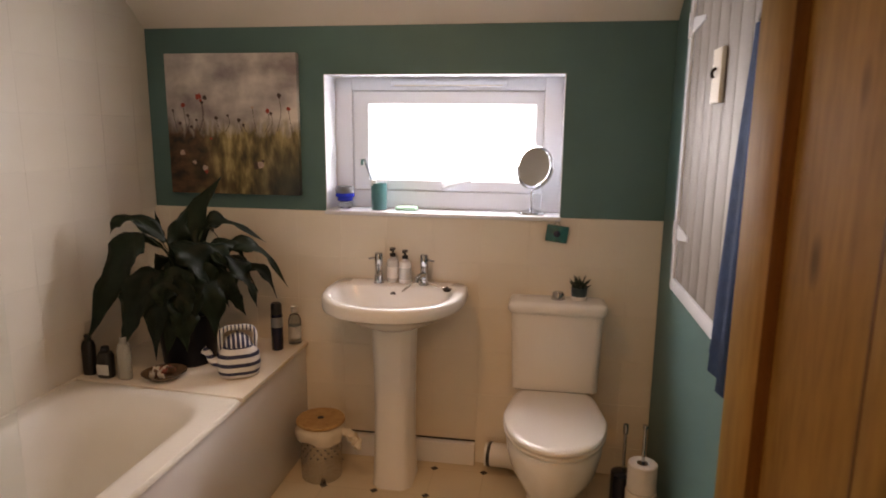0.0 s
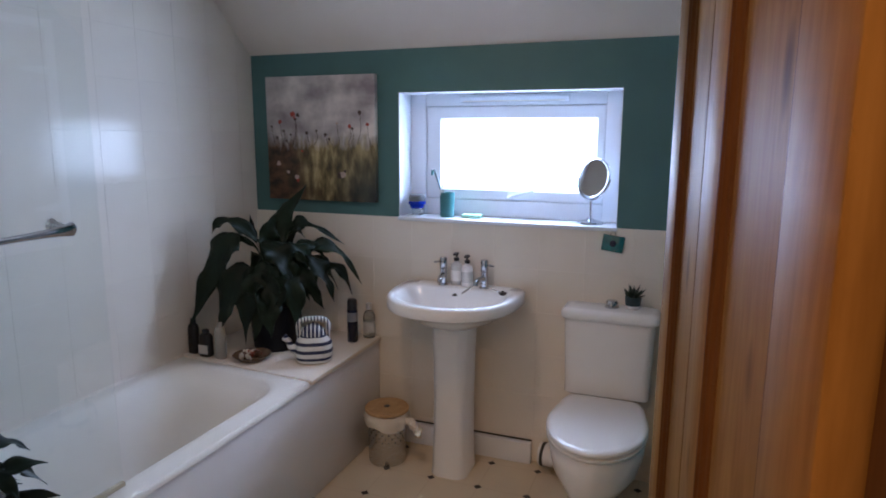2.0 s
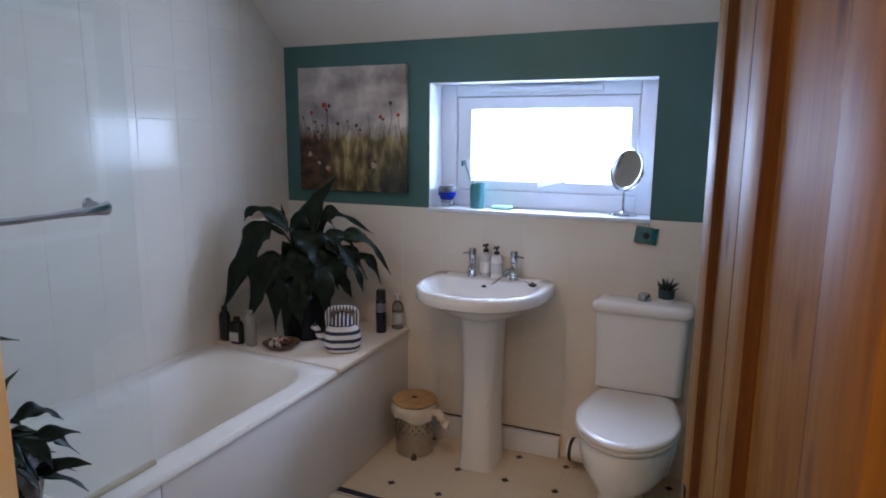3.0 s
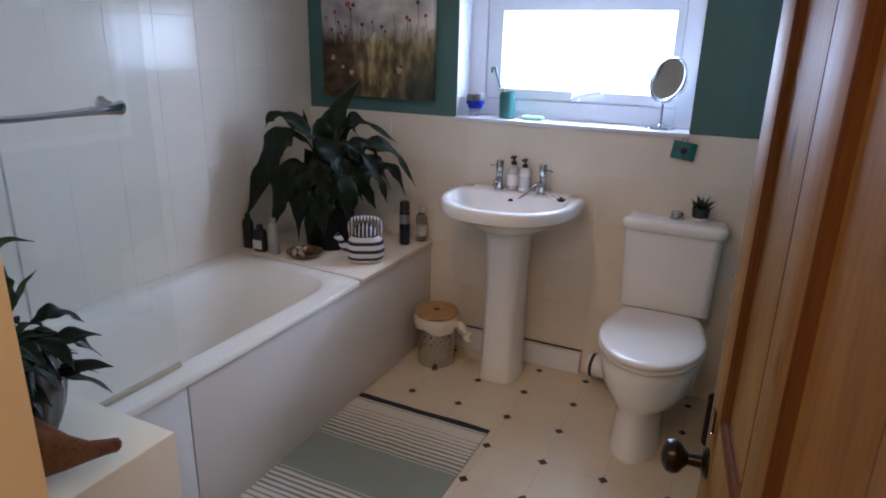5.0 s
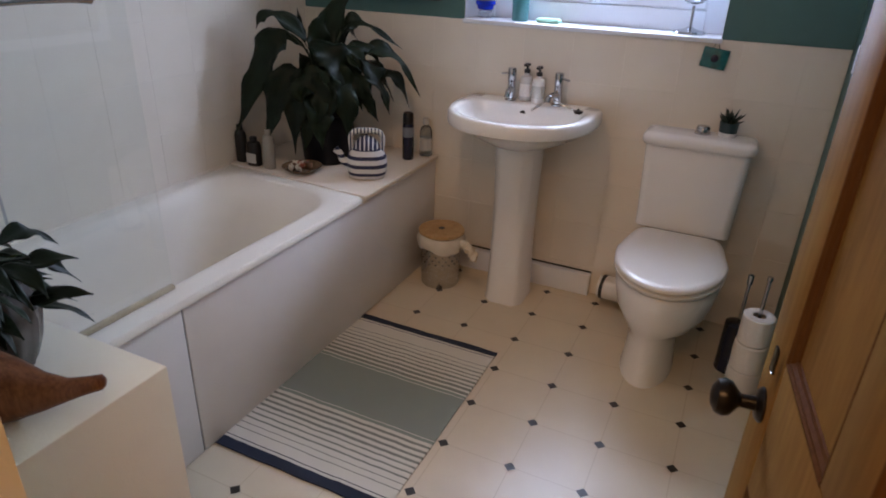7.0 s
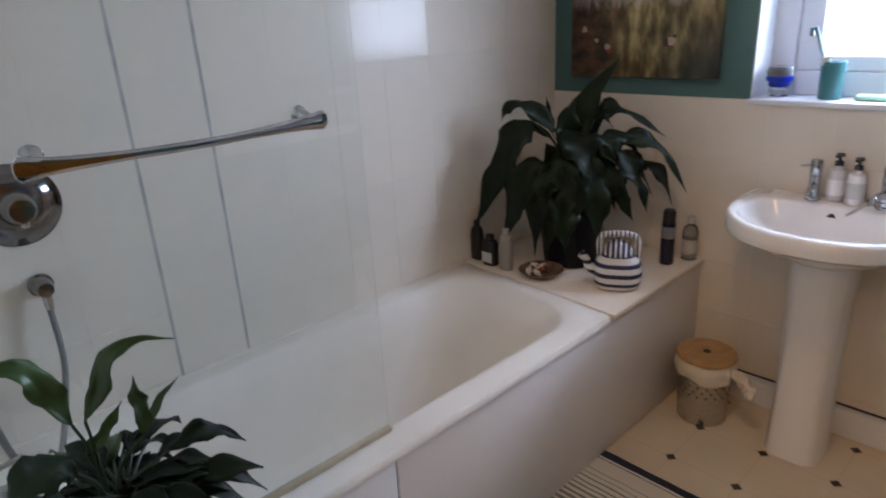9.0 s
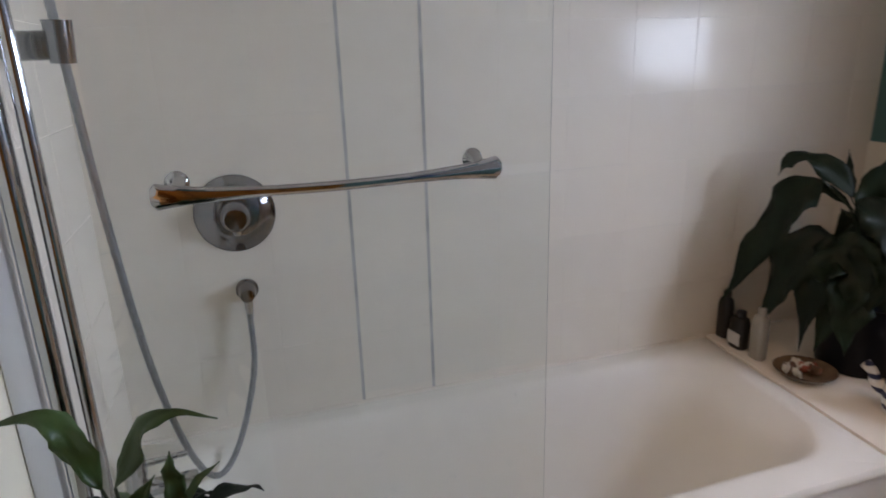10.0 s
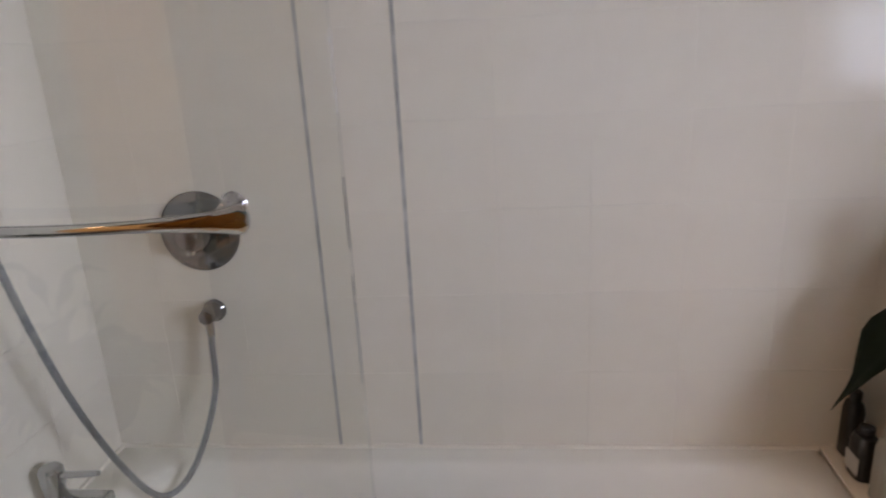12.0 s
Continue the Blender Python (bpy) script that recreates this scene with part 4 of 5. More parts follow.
def bent_leaf(parent, axes, root, pts, width, mat, seed, face=(0, 0, 1), wave=1.0):
    """A leaf whose midrib follows (across, up, towards the room) points, on a stalk from the root."""
    right, front = Vector((*axes[0], 0)), Vector((*axes[1], 0))
    up = Vector((0, 0, 1))
    ctrl = [right * q[0] + up * q[1] + front * q[2] for q in pts]
    root = Vector(root)
    lean = ctrl[0] - root
    bm = B()
    tube(bm, curve_points([root, root + Vector((lean.x * 0.35, lean.y * 0.35, lean.z * 0.68)), ctrl[0]], 8), [0.0036 if width > 0.03 else 0.0018] * 9, 6)
    part("stalk", bm, STEM, parent)
    n = 18
    line = curve_points(ctrl, n)
    normal = (right * face[0] + up * face[1] + front * face[2]).normalized()
    rows = []
    for i in range(n + 1):
        u = i / n
        t = (line[min(i + 1, n)] - line[max(i - 1, 0)]).normalized()
        side = t.cross(normal)
        side = side.normalized() if side.length > 0.05 else right
        lift = side.cross(t)
        w = 0.52 * width * max(0.0, math.sin(math.pi * u ** 0.68)) ** 1.15
        if i in (0, n):
            w = 0.0008
        row = []
        for q in (-1, -0.62, -0.25, 0, 0.25, 0.62, 1):
            ripple = 0.40 * wave * math.sin(13 * u + seed * 1.9 + 1.6 * q) * abs(q) ** 1.5
            edge = 1 + 0.10 * wave * math.sin(17 * u + seed + 3 * (q > 0)) + 0.05 * wave * math.sin(41 * u + 2 * seed + 2 * (q > 0))
            row.append(line[i] + side * (q * w * edge) + lift * (w * (0.22 * abs(q) ** 1.3 + ripple)))
        rows.append(row)
    bm = B()
    loft(bm, rows, False, False, False)
    ob = part("leaf", bm, mat, parent, "", True, 80)
    sol = ob.modifiers.new("thickness", "SOLIDIFY")
    sol.thickness = 0.0006
    return ob


def build_lily():
    base = BATH_Z + 0.0045
    p = thing("peace_lily", "large dark green peace lily in a dark pot", "plant", at=(-1.355, 2.515, base))
    bm = B()
    lathe(bm, [(0.098, 0), (0.104, 0.004), (0.124, 0.215), (0.130, 0.22), (0.130, 0.248), (0.120, 0.248), (0.116, 0.20)], (-0.022, -0.016, 0), 36, cap_end=False)
    part("pot", bm, POT_DARK, p)
    bm = B()
    lathe(bm, [(0.0, 0.206), (0.06, 0.208), (0.118, 0.204)], (-0.022, -0.016, 0), 24, cap_start=False, cap_end=False)
    part("soil", bm, SOIL, p)
    R = random.Random(4)
    axes = ((0.819, 0.574), (0.574, -0.819))

    def blade(width, face, *pts, n=[0]):
        n[0] += 1
        root = (R.uniform(-0.03, 0.03), R.uniform(-0.03, 0.03), 0.195)
        bent_leaf(p, axes, root, [(x * (1 - d / 3), z + 0.24 * d, d) for x, z, d in pts], width * 1.0, LEAF, n[0] * 1.7, face, 1.25)

    # the crown
    blade(0.120, (-0.3, 0.1, 1), (-0.07, 0.40, 0), (-0.02, 0.52, 0), (0.04, 0.64, 0), (0.135, 0.770, 0))
    blade(0.085, (0.4, 0.2, 1), (-0.06, 0.42, 0.03), (-0.045, 0.55, 0.03), (0.00, 0.64, 0.02))
    blade(0.028, (0.3, 0, 1), (-0.10, 0.50, 0), (-0.115, 0.57, 0), (-0.124, 0.64, 0))
    blade(0.080, (0.1, 1, 0.8), (-0.02, 0.42, -0.05), (0.03, 0.52, -0.08), (0.08, 0.58, -0.14), (0.13, 0.52, -0.22))
    # arching to the wall
    blade(0.066, (-0.2, 1, 0.7), (-0.085, 0.50, 0.05), (-0.19, 0.595, 0.06), (-0.265, 0.592, 0.06), (-0.292, 0.548, 0.06))
    blade(0.030, (-0.6, 0.6, 0.8), (-0.10, 0.48, 0.03), (-0.16, 0.52, 0.05), (-0.21, 0.50, 0.06), (-0.25, 0.43, 0.07))
    blade(0.112, (-0.3, 0.2, 1), (-0.175, 0.545, 0.07), (-0.245, 0.475, 0.08), (-0.325, 0.31, 0.10), (-0.415, 0.12, 0.10))
    blade(0.135, (-0.2, 0.4, 1), (-0.10, 0.34, 0.10), (-0.18, 0.335, 0.12), (-0.24, 0.23, 0.12), (-0.285, 0.09, 0.12))
    blade(0.120, (-0.5, 0.3, 1), (-0.08, 0.34, 0.10), (-0.13, 0.31, 0.14), (-0.155, 0.20, 0.15), (-0.17, 0.03, 0.15))
        # hanging in front of the pot
    blade(0.140, (-0.1, 0.3, 1), (-0.06, 0.41, 0.10), (-0.08, 0.32, 0.14), (-0.09, 0.20, 0.15), (-0.13, 0.04, 0.15))
    blade(0.120, (0.6, 0.3, 1), (-0.08, 0.50, 0.06), (-0.01, 0.45, 0.10), (0.03, 0.36, 0.12), (0.05, 0.18, 0.12))
    blade(0.135, (0.3, 0.3, 1), (0.00, 0.42, 0.08), (0.03, 0.33, 0.12), (0.06, 0.22, 0.13), (0.07, 0.08, 0.13))
    blade(0.125, (-0.2, 0.2, 1), (-0.02, 0.38, 0.12), (-0.03, 0.28, 0.16), (-0.04, 0.10, 0.16))
    blade(0.115, (0.3, 0.2, 1), (-0.05, 0.32, 0.13), (-0.06, 0.20, 0.17), (-0.05, 0.05, 0.17))
    # arching to the window
    blade(0.072, (0.1, 1, 0.6), (0.05, 0.55, 0.02), (0.09, 0.582, 0.02), (0.17, 0.568, 0.02), (0.305, 0.48, 0.02))
    blade(0.050, (0.4, 0.7, 0.8), (0.06, 0.46, 0.04), (0.12, 0.49, 0.04), (0.18, 0.46, 0.04), (0.23, 0.37, 0.04))
    blade(0.066, (0.2, 0.9, 0.7), (0.11, 0.44, 0.04), (0.20, 0.478, 0.04), (0.30, 0.42, 0.04), (0.388, 0.275, 0.04))
    blade(0.058, (0.3, 0.8, 0.8), (0.16, 0.36, 0.05), (0.24, 0.378, 0.05), (0.30, 0.33, 0.05), (0.338, 0.230, 0.05))
    blade(0.085, (0.9, 0.5, 1), (0.12, 0.45, 0.06), (0.18, 0.37, 0.08), (0.22, 0.30, 0.08), (0.25, 0.20, 0.08))
    blade(0.085, (-0.5, 0.4, 1), (0.08, 0.40, 0.08), (0.12, 0.32, 0.10), (0.16, 0.25, 0.10), (0.20, 0.17, 0.10))
    blade(0.075, (0.9, 0.5, 1), (0.05, 0.50, 0.05), (0.10, 0.45, 0.08), (0.15, 0.36, 0.08), (0.17, 0.29, 0.08))
    blade(0.090, (0.2, 0.9, 0.4), (0.06, 0.36, -0.02), (0.15, 0.42, -0.05), (0.22, 0.36, -0.07), (0.27, 0.26, -0.08))
    # the thick of the plant
    for k in range(6):
        x, d = R.uniform(-0.13, 0.12), R.uniform(-0.08, 0.09)
        z = R.uniform(0.28, 0.42)
        o = 1 if x > 0 else -1
        blade(R.uniform(0.06, 0.10), (R.uniform(-0.5, 0.5), 0.5, 1), (x * 0.4, z, d * 0.5), (x * 0.8, z + 0.02, d * 0.9), (x * 1.1, z - 0.07, d), (x * 1.2 + 0.02 * o, z - R.uniform(0.14, 0.24), d))
    for k in range(3):
        x = R.uniform(-0.12, 0.12)
        blade(R.uniform(0.07, 0.10), (0, 1, -0.6), (x * 0.3, 0.38, -0.06), (x * 0.7, 0.45, -0.11), (x, 0.42, -0.17), (x * 1.2, 0.32, -0.21))


def build_small_lily():
    p = thing("potted_lily", "small peace lily in a ribbed dark ceramic pot", "plant", at=(-0.750, 0.635, BOX_Z + 0.001))
    n = 48
    rings = []
    for r, z in ((0.046, 0), (0.054, 0.008), (0.068, 0.045), (0.075, 0.085), (0.070, 0.120), (0.060, 0.140), (0.062, 0.148), (0.054, 0.148), (0.050, 0.125)):
        rings.append([(0.030 + (r + 0.0022 * math.cos(12 * a)) * math.cos(a), 0.038 + (r + 0.0022 * math.cos(12 * a)) * math.sin(a), z) for a in [2 * math.pi * k / n for k in range(n)]])
    bm = B()
    loft(bm, rings, True, True)
    part("pot", bm, material("ribbed_glaze", (0.16, 0.15, 0.145), 0.22, vary=0.75, scale=7, stretch=(3, 3, 0.5)), p)
    R = random.Random(11)
    for i in range(136):
        d = R.uniform(0, 360)
        reach = R.uniform(0.010, 0.080)
        rise = R.uniform(-0.030, 0.050)
        root = (0.004 + R.uniform(-0.022, 0.022), 0.022 + R.uniform(-0.022, 0.022), 0.13)
        leaf_on_stalk(p, root, d, reach, rise, R.uniform(0.070, 0.115), R.uniform(0.024, 0.036), R.uniform(0.6, 1.5), LEAF if i % 5 else LEAF_LIGHT, i * 2.1, R.uniform(-0.5, 0.5), R.uniform(-15, 24), R.uniform(-30, 30))
    axes = ((0.146, 0.989), (0.989, -0.146))
    for i, (width, face, pts) in enumerate((
            (0.022, (-0.6, 0.2, 1), ((0.012, 0.268, 0), (0.033, 0.300, 0), (0.050, 0.336, 0), (0.081, 0.348, 0), (0.122, 0.335, 0))),
            (0.030, (0.4, 0.3, 1), ((-0.001, 0.268, 0), (-0.014, 0.311, 0), (-0.027, 0.343, 0), (-0.050, 0.360, 0), (-0.095, 0.352, 0))),
            (0.021, (0.3, 0.2, 1), ((0.067, 0.222, 0), (0.070, 0.258, 0), (0.067, 0.283, 0), (0.070, 0.304, 0))),
            (0.010, (-0.3, 0.2, 1), ((0.070, 0.226, 0), (0.090, 0.262, 0), (0.117, 0.284, 0))),
            (0.018, (0.5, 0.3, 1), ((0.004, 0.226, 0), (0.030, 0.251, 0), (0.052, 0.278, 0))),
            (0.050, (-0.2, 0.8, 0.5), ((-0.010, 0.205, 0), (-0.035, 0.232, 0.015), (-0.062, 0.226, 0.030), (-0.100, 0.185, 0.045))),
            (0.044, (0, 0.9, 0.4), ((-0.010, 0.180, 0.02), (-0.030, 0.200, 0.045), (-0.045, 0.190, 0.070), (-0.060, 0.150, 0.095))),
            (0.026, (0.2, 0.8, 0.6), ((0.090, 0.190, 0), (0.125, 0.200, 0), (0.155, 0.188, 0), (0.182, 0.160, 0))),
            (0.032, (0.2, 0.8, 0.6), ((0.090, 0.150, 0.02), (0.125, 0.155, 0.03), (0.155, 0.140, 0.03), (0.190, 0.095, 0.03))))):
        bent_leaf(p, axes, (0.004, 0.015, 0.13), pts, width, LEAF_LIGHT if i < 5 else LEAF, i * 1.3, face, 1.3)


def build_ledge_things():
    z = BATH_Z + 0.0045
    navy, white = (0.012, 0.018, 0.060), (0.68, 0.67, 0.64)
    # teapot-shaped striped planter
    stripes = [(0.0, white)]
    for a, b in ((0.10, 0.17), (0.28, 0.36), (0.47, 0.55), (0.66, 0.72), (0.80, 0.84), (0.90, 0.94)):
        stripes += [(a, navy), (b, white)]
    mat = banded("navy_stripes", 2, stripes, 0.55, 0.0, 0.150, 0.05)
    t = thing("teapot_ornament", "navy and white striped teapot-shaped fabric ornament", "ornament", at=(-1.100, 2.385, z), rz=30)
    t.scale = (1.08, 1.08, 1.22)
    bm = B()
    rings = [rrect(-a, a, -b, b, min(a, b) * 0.9, zz, 6) for a, b, zz in ((0.050, 0.040, 0), (0.070, 0.055, 0.006), (0.078, 0.062, 0.040), (0.074, 0.058, 0.075), (0.056, 0.045, 0.098), (0.050, 0.040, 0.104))]
    loft(bm, rings)
    part("body", bm, mat, t)
    bm = B()
    tube(bm, curve_points([(-0.068, -0.005, 0.045), (-0.092, -0.008, 0.062), (-0.100, -0.010, 0.082), (-0.118, -0.012, 0.100)], 12), [0.018, 0.017, 0.016, 0.015, 0.014, 0.0135, 0.013, 0.0125, 0.012, 0.012, 0.012, 0.0125, 0.013], 12)
    part("spout", bm, mat, t)
    bm = B()
    tube(bm, curve_points([(-0.056, 0, 0.090), (-0.060, 0, 0.135), (-0.045, 0, 0.156), (0.0, 0, 0.160), (0.045, 0, 0.156), (0.060, 0, 0.135), (0.056, 0, 0.090)], 30), 0.010, 10)
    hand = part("carry_loop", bm, banded("navy_bars", 0, [(0.0, white)] + [q for k in range(10) for q in ((0.05 + 0.095 * k, navy), (0.09 + 0.095 * k, white))], 0.6, -0.07, 0.14, 0.05), t)
    bm = B()
    lathe(bm, [(0.050, 0.103), (0.046, 0.120), (0.026, 0.138), (0.008, 0.143), (0.0, 0.150)], n=24, cap_end=False)
    part("lid", bm, banded("navy_swirl", 0, [(0.0, navy)] + [q for k in range(6) for q in ((0.08 + 0.16 * k, white), (0.13 + 0.16 * k, navy))], 0.6, -0.05, 0.10, 0.05), t)
    # deodorant can
    c = thing("deodorant_can", "navy aerosol can with a silver label and dark cap", "spray can", at=(-1.072, 2.692, z))
    bm = B()
    lathe(bm, [(0.024, 0), (0.026, 0.003), (0.026, 0.158), (0.023, 0.164)], n=24)
    part("can", bm, NAVY_CAN, c)
    bm = B()
    lathe(bm, [(0.0263, 0.105), (0.0263, 0.150)], n=24, cap_start=False, cap_end=False)
    part("label", bm, SILVER_LABEL, c)
    bm = B()
    lathe(bm, [(0.024, 0.164), (0.024, 0.205), (0.019, 0.214), (0.0, 0.216)], n=24, cap_end=False)
    part("cap", bm, BLACK, c)
    g = thing("glass_bottle", "clear bottle with a paper label", "bottle", at=(-1.026, 2.780, z))
    bm = B()
    lathe(bm, [(0.026, 0), (0.029, 0.004), (0.029, 0.115), (0.022, 0.133), (0.013, 0.141), (0.013, 0.160)], n=24)
    part("bottle", bm, glass("bottle_glass", (0.86, 0.90, 0.90), 0.08), g)
    bm = B()
    lathe(bm, [(0.0293, 0.03), (0.0293, 0.085)], n=24, cap_start=False, cap_end=False)
    part("label", bm, LOTION, g)
    bm = B()
    lathe(bm, [(0.015, 0.150), (0.015, 0.176), (0.0, 0.177)], n=20, cap_end=False)
    part("cap", bm, LOTION, g)
    # bottles in the corner by the wall
    for name, lab, x, y, r, h, mat, capm in (("shampoo_bottle", "black shampoo bottle in the corner by the plant", -1.676, 2.280, 0.026, 0.165, BLACK, BLACK), ("wash_bottle", "dark wash bottle with a pale label", -1.594, 2.266, 0.032, 0.125, BLACK, BLACK), ("cream_tube", "translucent cream-coloured lotion tube standing on its cap", -1.510, 2.262, 0.026, 0.170, CLOUDY, CLOUDY)):
        b = thing(name, lab, "bottle", at=(x, y, z))
        bm = B()
        loft(bm, [rrect(-r * s, r * s, -r * 0.7 * s, r * 0.7 * s, r * 0.6 * s, zz) for s, zz in ((0.9, 0), (1, 0.004), (1, h * 0.7), (0.8, h * 0.82), (0.45, h * 0.86))])
        bd = part("bottle", bm, mat, b)
        bm = B()
        lathe(bm, [(r * 0.5, h * 0.86), (r * 0.5, h * 0.98), (r * 0.4, h)], n=18)
        part("cap", bm, capm, b)
        if name == "wash_bottle":
            part("label", bx((-r * 0.8, -r * 0.72 - 0.0006, h * 0.12), (r * 0.8, -r * 0.70, h * 0.45)), LOTION, bd)
    # dish of shells
    d = thing("shell_dish", "small dish holding seashells and pebbles", "dish", at=(-1.370, 2.300, z))
    bm = B()
    lathe(bm, [(0.045, 0), (0.060, 0.004), (0.082, 0.024), (0.085, 0.026), (0.080, 0.024), (0.055, 0.009), (0.0, 0.008)], n=32, cap_end=False)
    part("dish", bm, material("amber_dish", (0.20, 0.13, 0.08), 0.2, vary=0.4, scale=30), d)
    R = random.Random(3)
    cols = [material("shell_red", (0.33, 0.07, 0.03), 0.35, vary=0.4, scale=50), material("shell_cream", (0.66, 0.58, 0.46), 0.35, vary=0.3, scale=50), material("shell_brown", (0.16, 0.08, 0.04), 0.35, vary=0.5, scale=50)]
    for i in range(16):
        a, rr = R.uniform(0, 6.28), R.uniform(0, 0.055)
        bm = B()
        bmesh.ops.create_icosphere(bm, subdivisions=2, radius=0.013)
        q = Matrix.Rotation(R.uniform(0, 3), 3, Vector((R.random(), R.random(), 1)).normalized())
        sc = Vector((R.uniform(0.8, 1.6), R.uniform(0.7, 1.1), R.uniform(0.5, 0.9)))
        for v in bm.verts:
            k = 1 + 0.12 * math.sin(500 * v.co.x)
            v.co = q @ Vector((v.co.x * sc.x, v.co.y * sc.y * k, v.co.z * sc.z)) + Vector((rr * math.cos(a), rr * math.sin(a), 0.020 + R.uniform(0, 0.016)))
        part("shell", bm, cols[i % 3], d)


def build_sill_things():
    z = WZ0 + 0.0005
    s = thing("glass_jar", "cobalt blue glass pot with a pumice in a clear base", "jar", at=(-0.815, 2.900, z))
    bm = B()
    lathe(bm, [(0.026, 0), (0.030, 0.004), (0.030, 0.026), (0.022, 0.032)], n=24)
    part("base", bm, GLASS, s)
    bm = B()
    lathe(bm, [(0.024, 0.032), (0.034, 0.036), (0.036, 0.050), (0.043, 0.054), (0.043, 0.068), (0.038, 0.070)], n=28)
    part("bowl", bm, material("cobalt_blue", (0.006, 0.03, 0.42), 0.12, vary=0.1), s, "cobalt blue bowl")
    bm = B()
    lathe(bm, [(0.040, 0.070), (0.042, 0.085), (0.036, 0.100), (0.0, 0.104)], n=28, cap_end=False)
    part("sponge", bm, material("grey_pumice", (0.16, 0.17, 0.18), 0.7, vary=0.4, scale=60, bump=0.6), s, "grey rounded pumice")
    c = thing("toothbrush_cup", "teal cup holding two toothbrushes", "cup", at=(-0.655, 2.892, z))
    bm = B()
    lathe(bm, [(0.032, 0), (0.034, 0.003), (0.036, 0.118), (0.033, 0.118), (0.031, 0.02), (0.0, 0.018)], n=28, cap_end=False)
    part("cup", bm, TEAL_CUP, c)
    for k, (dx, dy, top, mat) in enumerate(((-0.062, -0.012, 0.225, material("blue_grey_brush", (0.16, 0.24, 0.28), 0.35)), (-0.012, -0.024, 0.135, LOTION))):
        b = thing("toothbrush", ("white toothbrush leaning in the teal cup", "short pale toothbrush standing in the teal cup")[k], "toothbrush", "toothbrushes", (-0.655, 2.892, z))
        bm = B()
        pts = curve_points([(0.014, 0, 0.022), (dx * 0.4, dy * 0.5, top * 0.5), (dx, dy, top)], 12)
        tube(bm, pts, [0.0075, 0.008, 0.008, 0.0075, 0.007, 0.0065, 0.006, 0.0055, 0.005, 0.005, 0.006, 0.007, 0.006], 8)
        part("handle", bm, mat, b)
        e = pts[-1]
        part("bristles", bx((e.x - 0.016, e.y - 0.005, e.z - 0.028), (e.x - 0.004, e.y + 0.005, e.z - 0.002), 0.001), TEAL_CUP if k == 0 else WHITE_PLASTIC, b)
    so = thing("soap_bar", "pale green soap bar on the sill", "soap", at=(-0.530, 2.895, z))
    part("soap", bx((-0.048, -0.028, 0), (0.048, 0.028, 0.018), 0.008, 3), SOAP_GREEN, so)
    m = thing("shaving_mirror", "round chrome pedestal mirror on the sill", "mirror", at=(0.020, 2.905, z))
    bm = B()
    lathe(bm, [(0.058, 0), (0.060, 0.003), (0.056, 0.010), (0.020, 0.018), (0.008, 0.026)], n=36)
    part("base", bm, CHROME, m)
    bm = B()
    lathe(bm, [(0.0055, 0.02), (0.0055, 0.100)], n=14)
    part("stem", bm, CHROME, m)
    R0 = Matrix.Translation((0.010, 0, 0.200)) @ Matrix.Rotation(radians(-36), 4, "Z") @ Matrix.Rotation(radians(-14), 4, "X")
    yoke = [R0 @ Vector((0.094 * math.cos(a), 0.0, 0.094 * math.sin(a))) for a in [radians(180 + 180 * k / 24) for k in range(25)]]
    bm = B()
    tube(bm, yoke, 0.0042, 10)
    part("yoke", bm, CHROME, m)
    n = 48

    def ring(r, d):
        return [R0 @ Vector((r * math.cos(2 * math.pi * k / n), d, r * math.sin(2 * math.pi * k / n))) for k in range(n)]

    bm = B()
    loft(bm, [ring(0.080, -0.006), ring(0.085, -0.008), ring(0.089, -0.004), ring(0.089, 0.006), ring(0.084, 0.009)], False, True)
    hd = part("rim", bm, CHROME, m)
    bm = B()
    loft(bm, [ring(0.081, -0.0062), ring(0.081, -0.0035)])
    part("mirror_glass", bm, MIRROR, m, "", False)


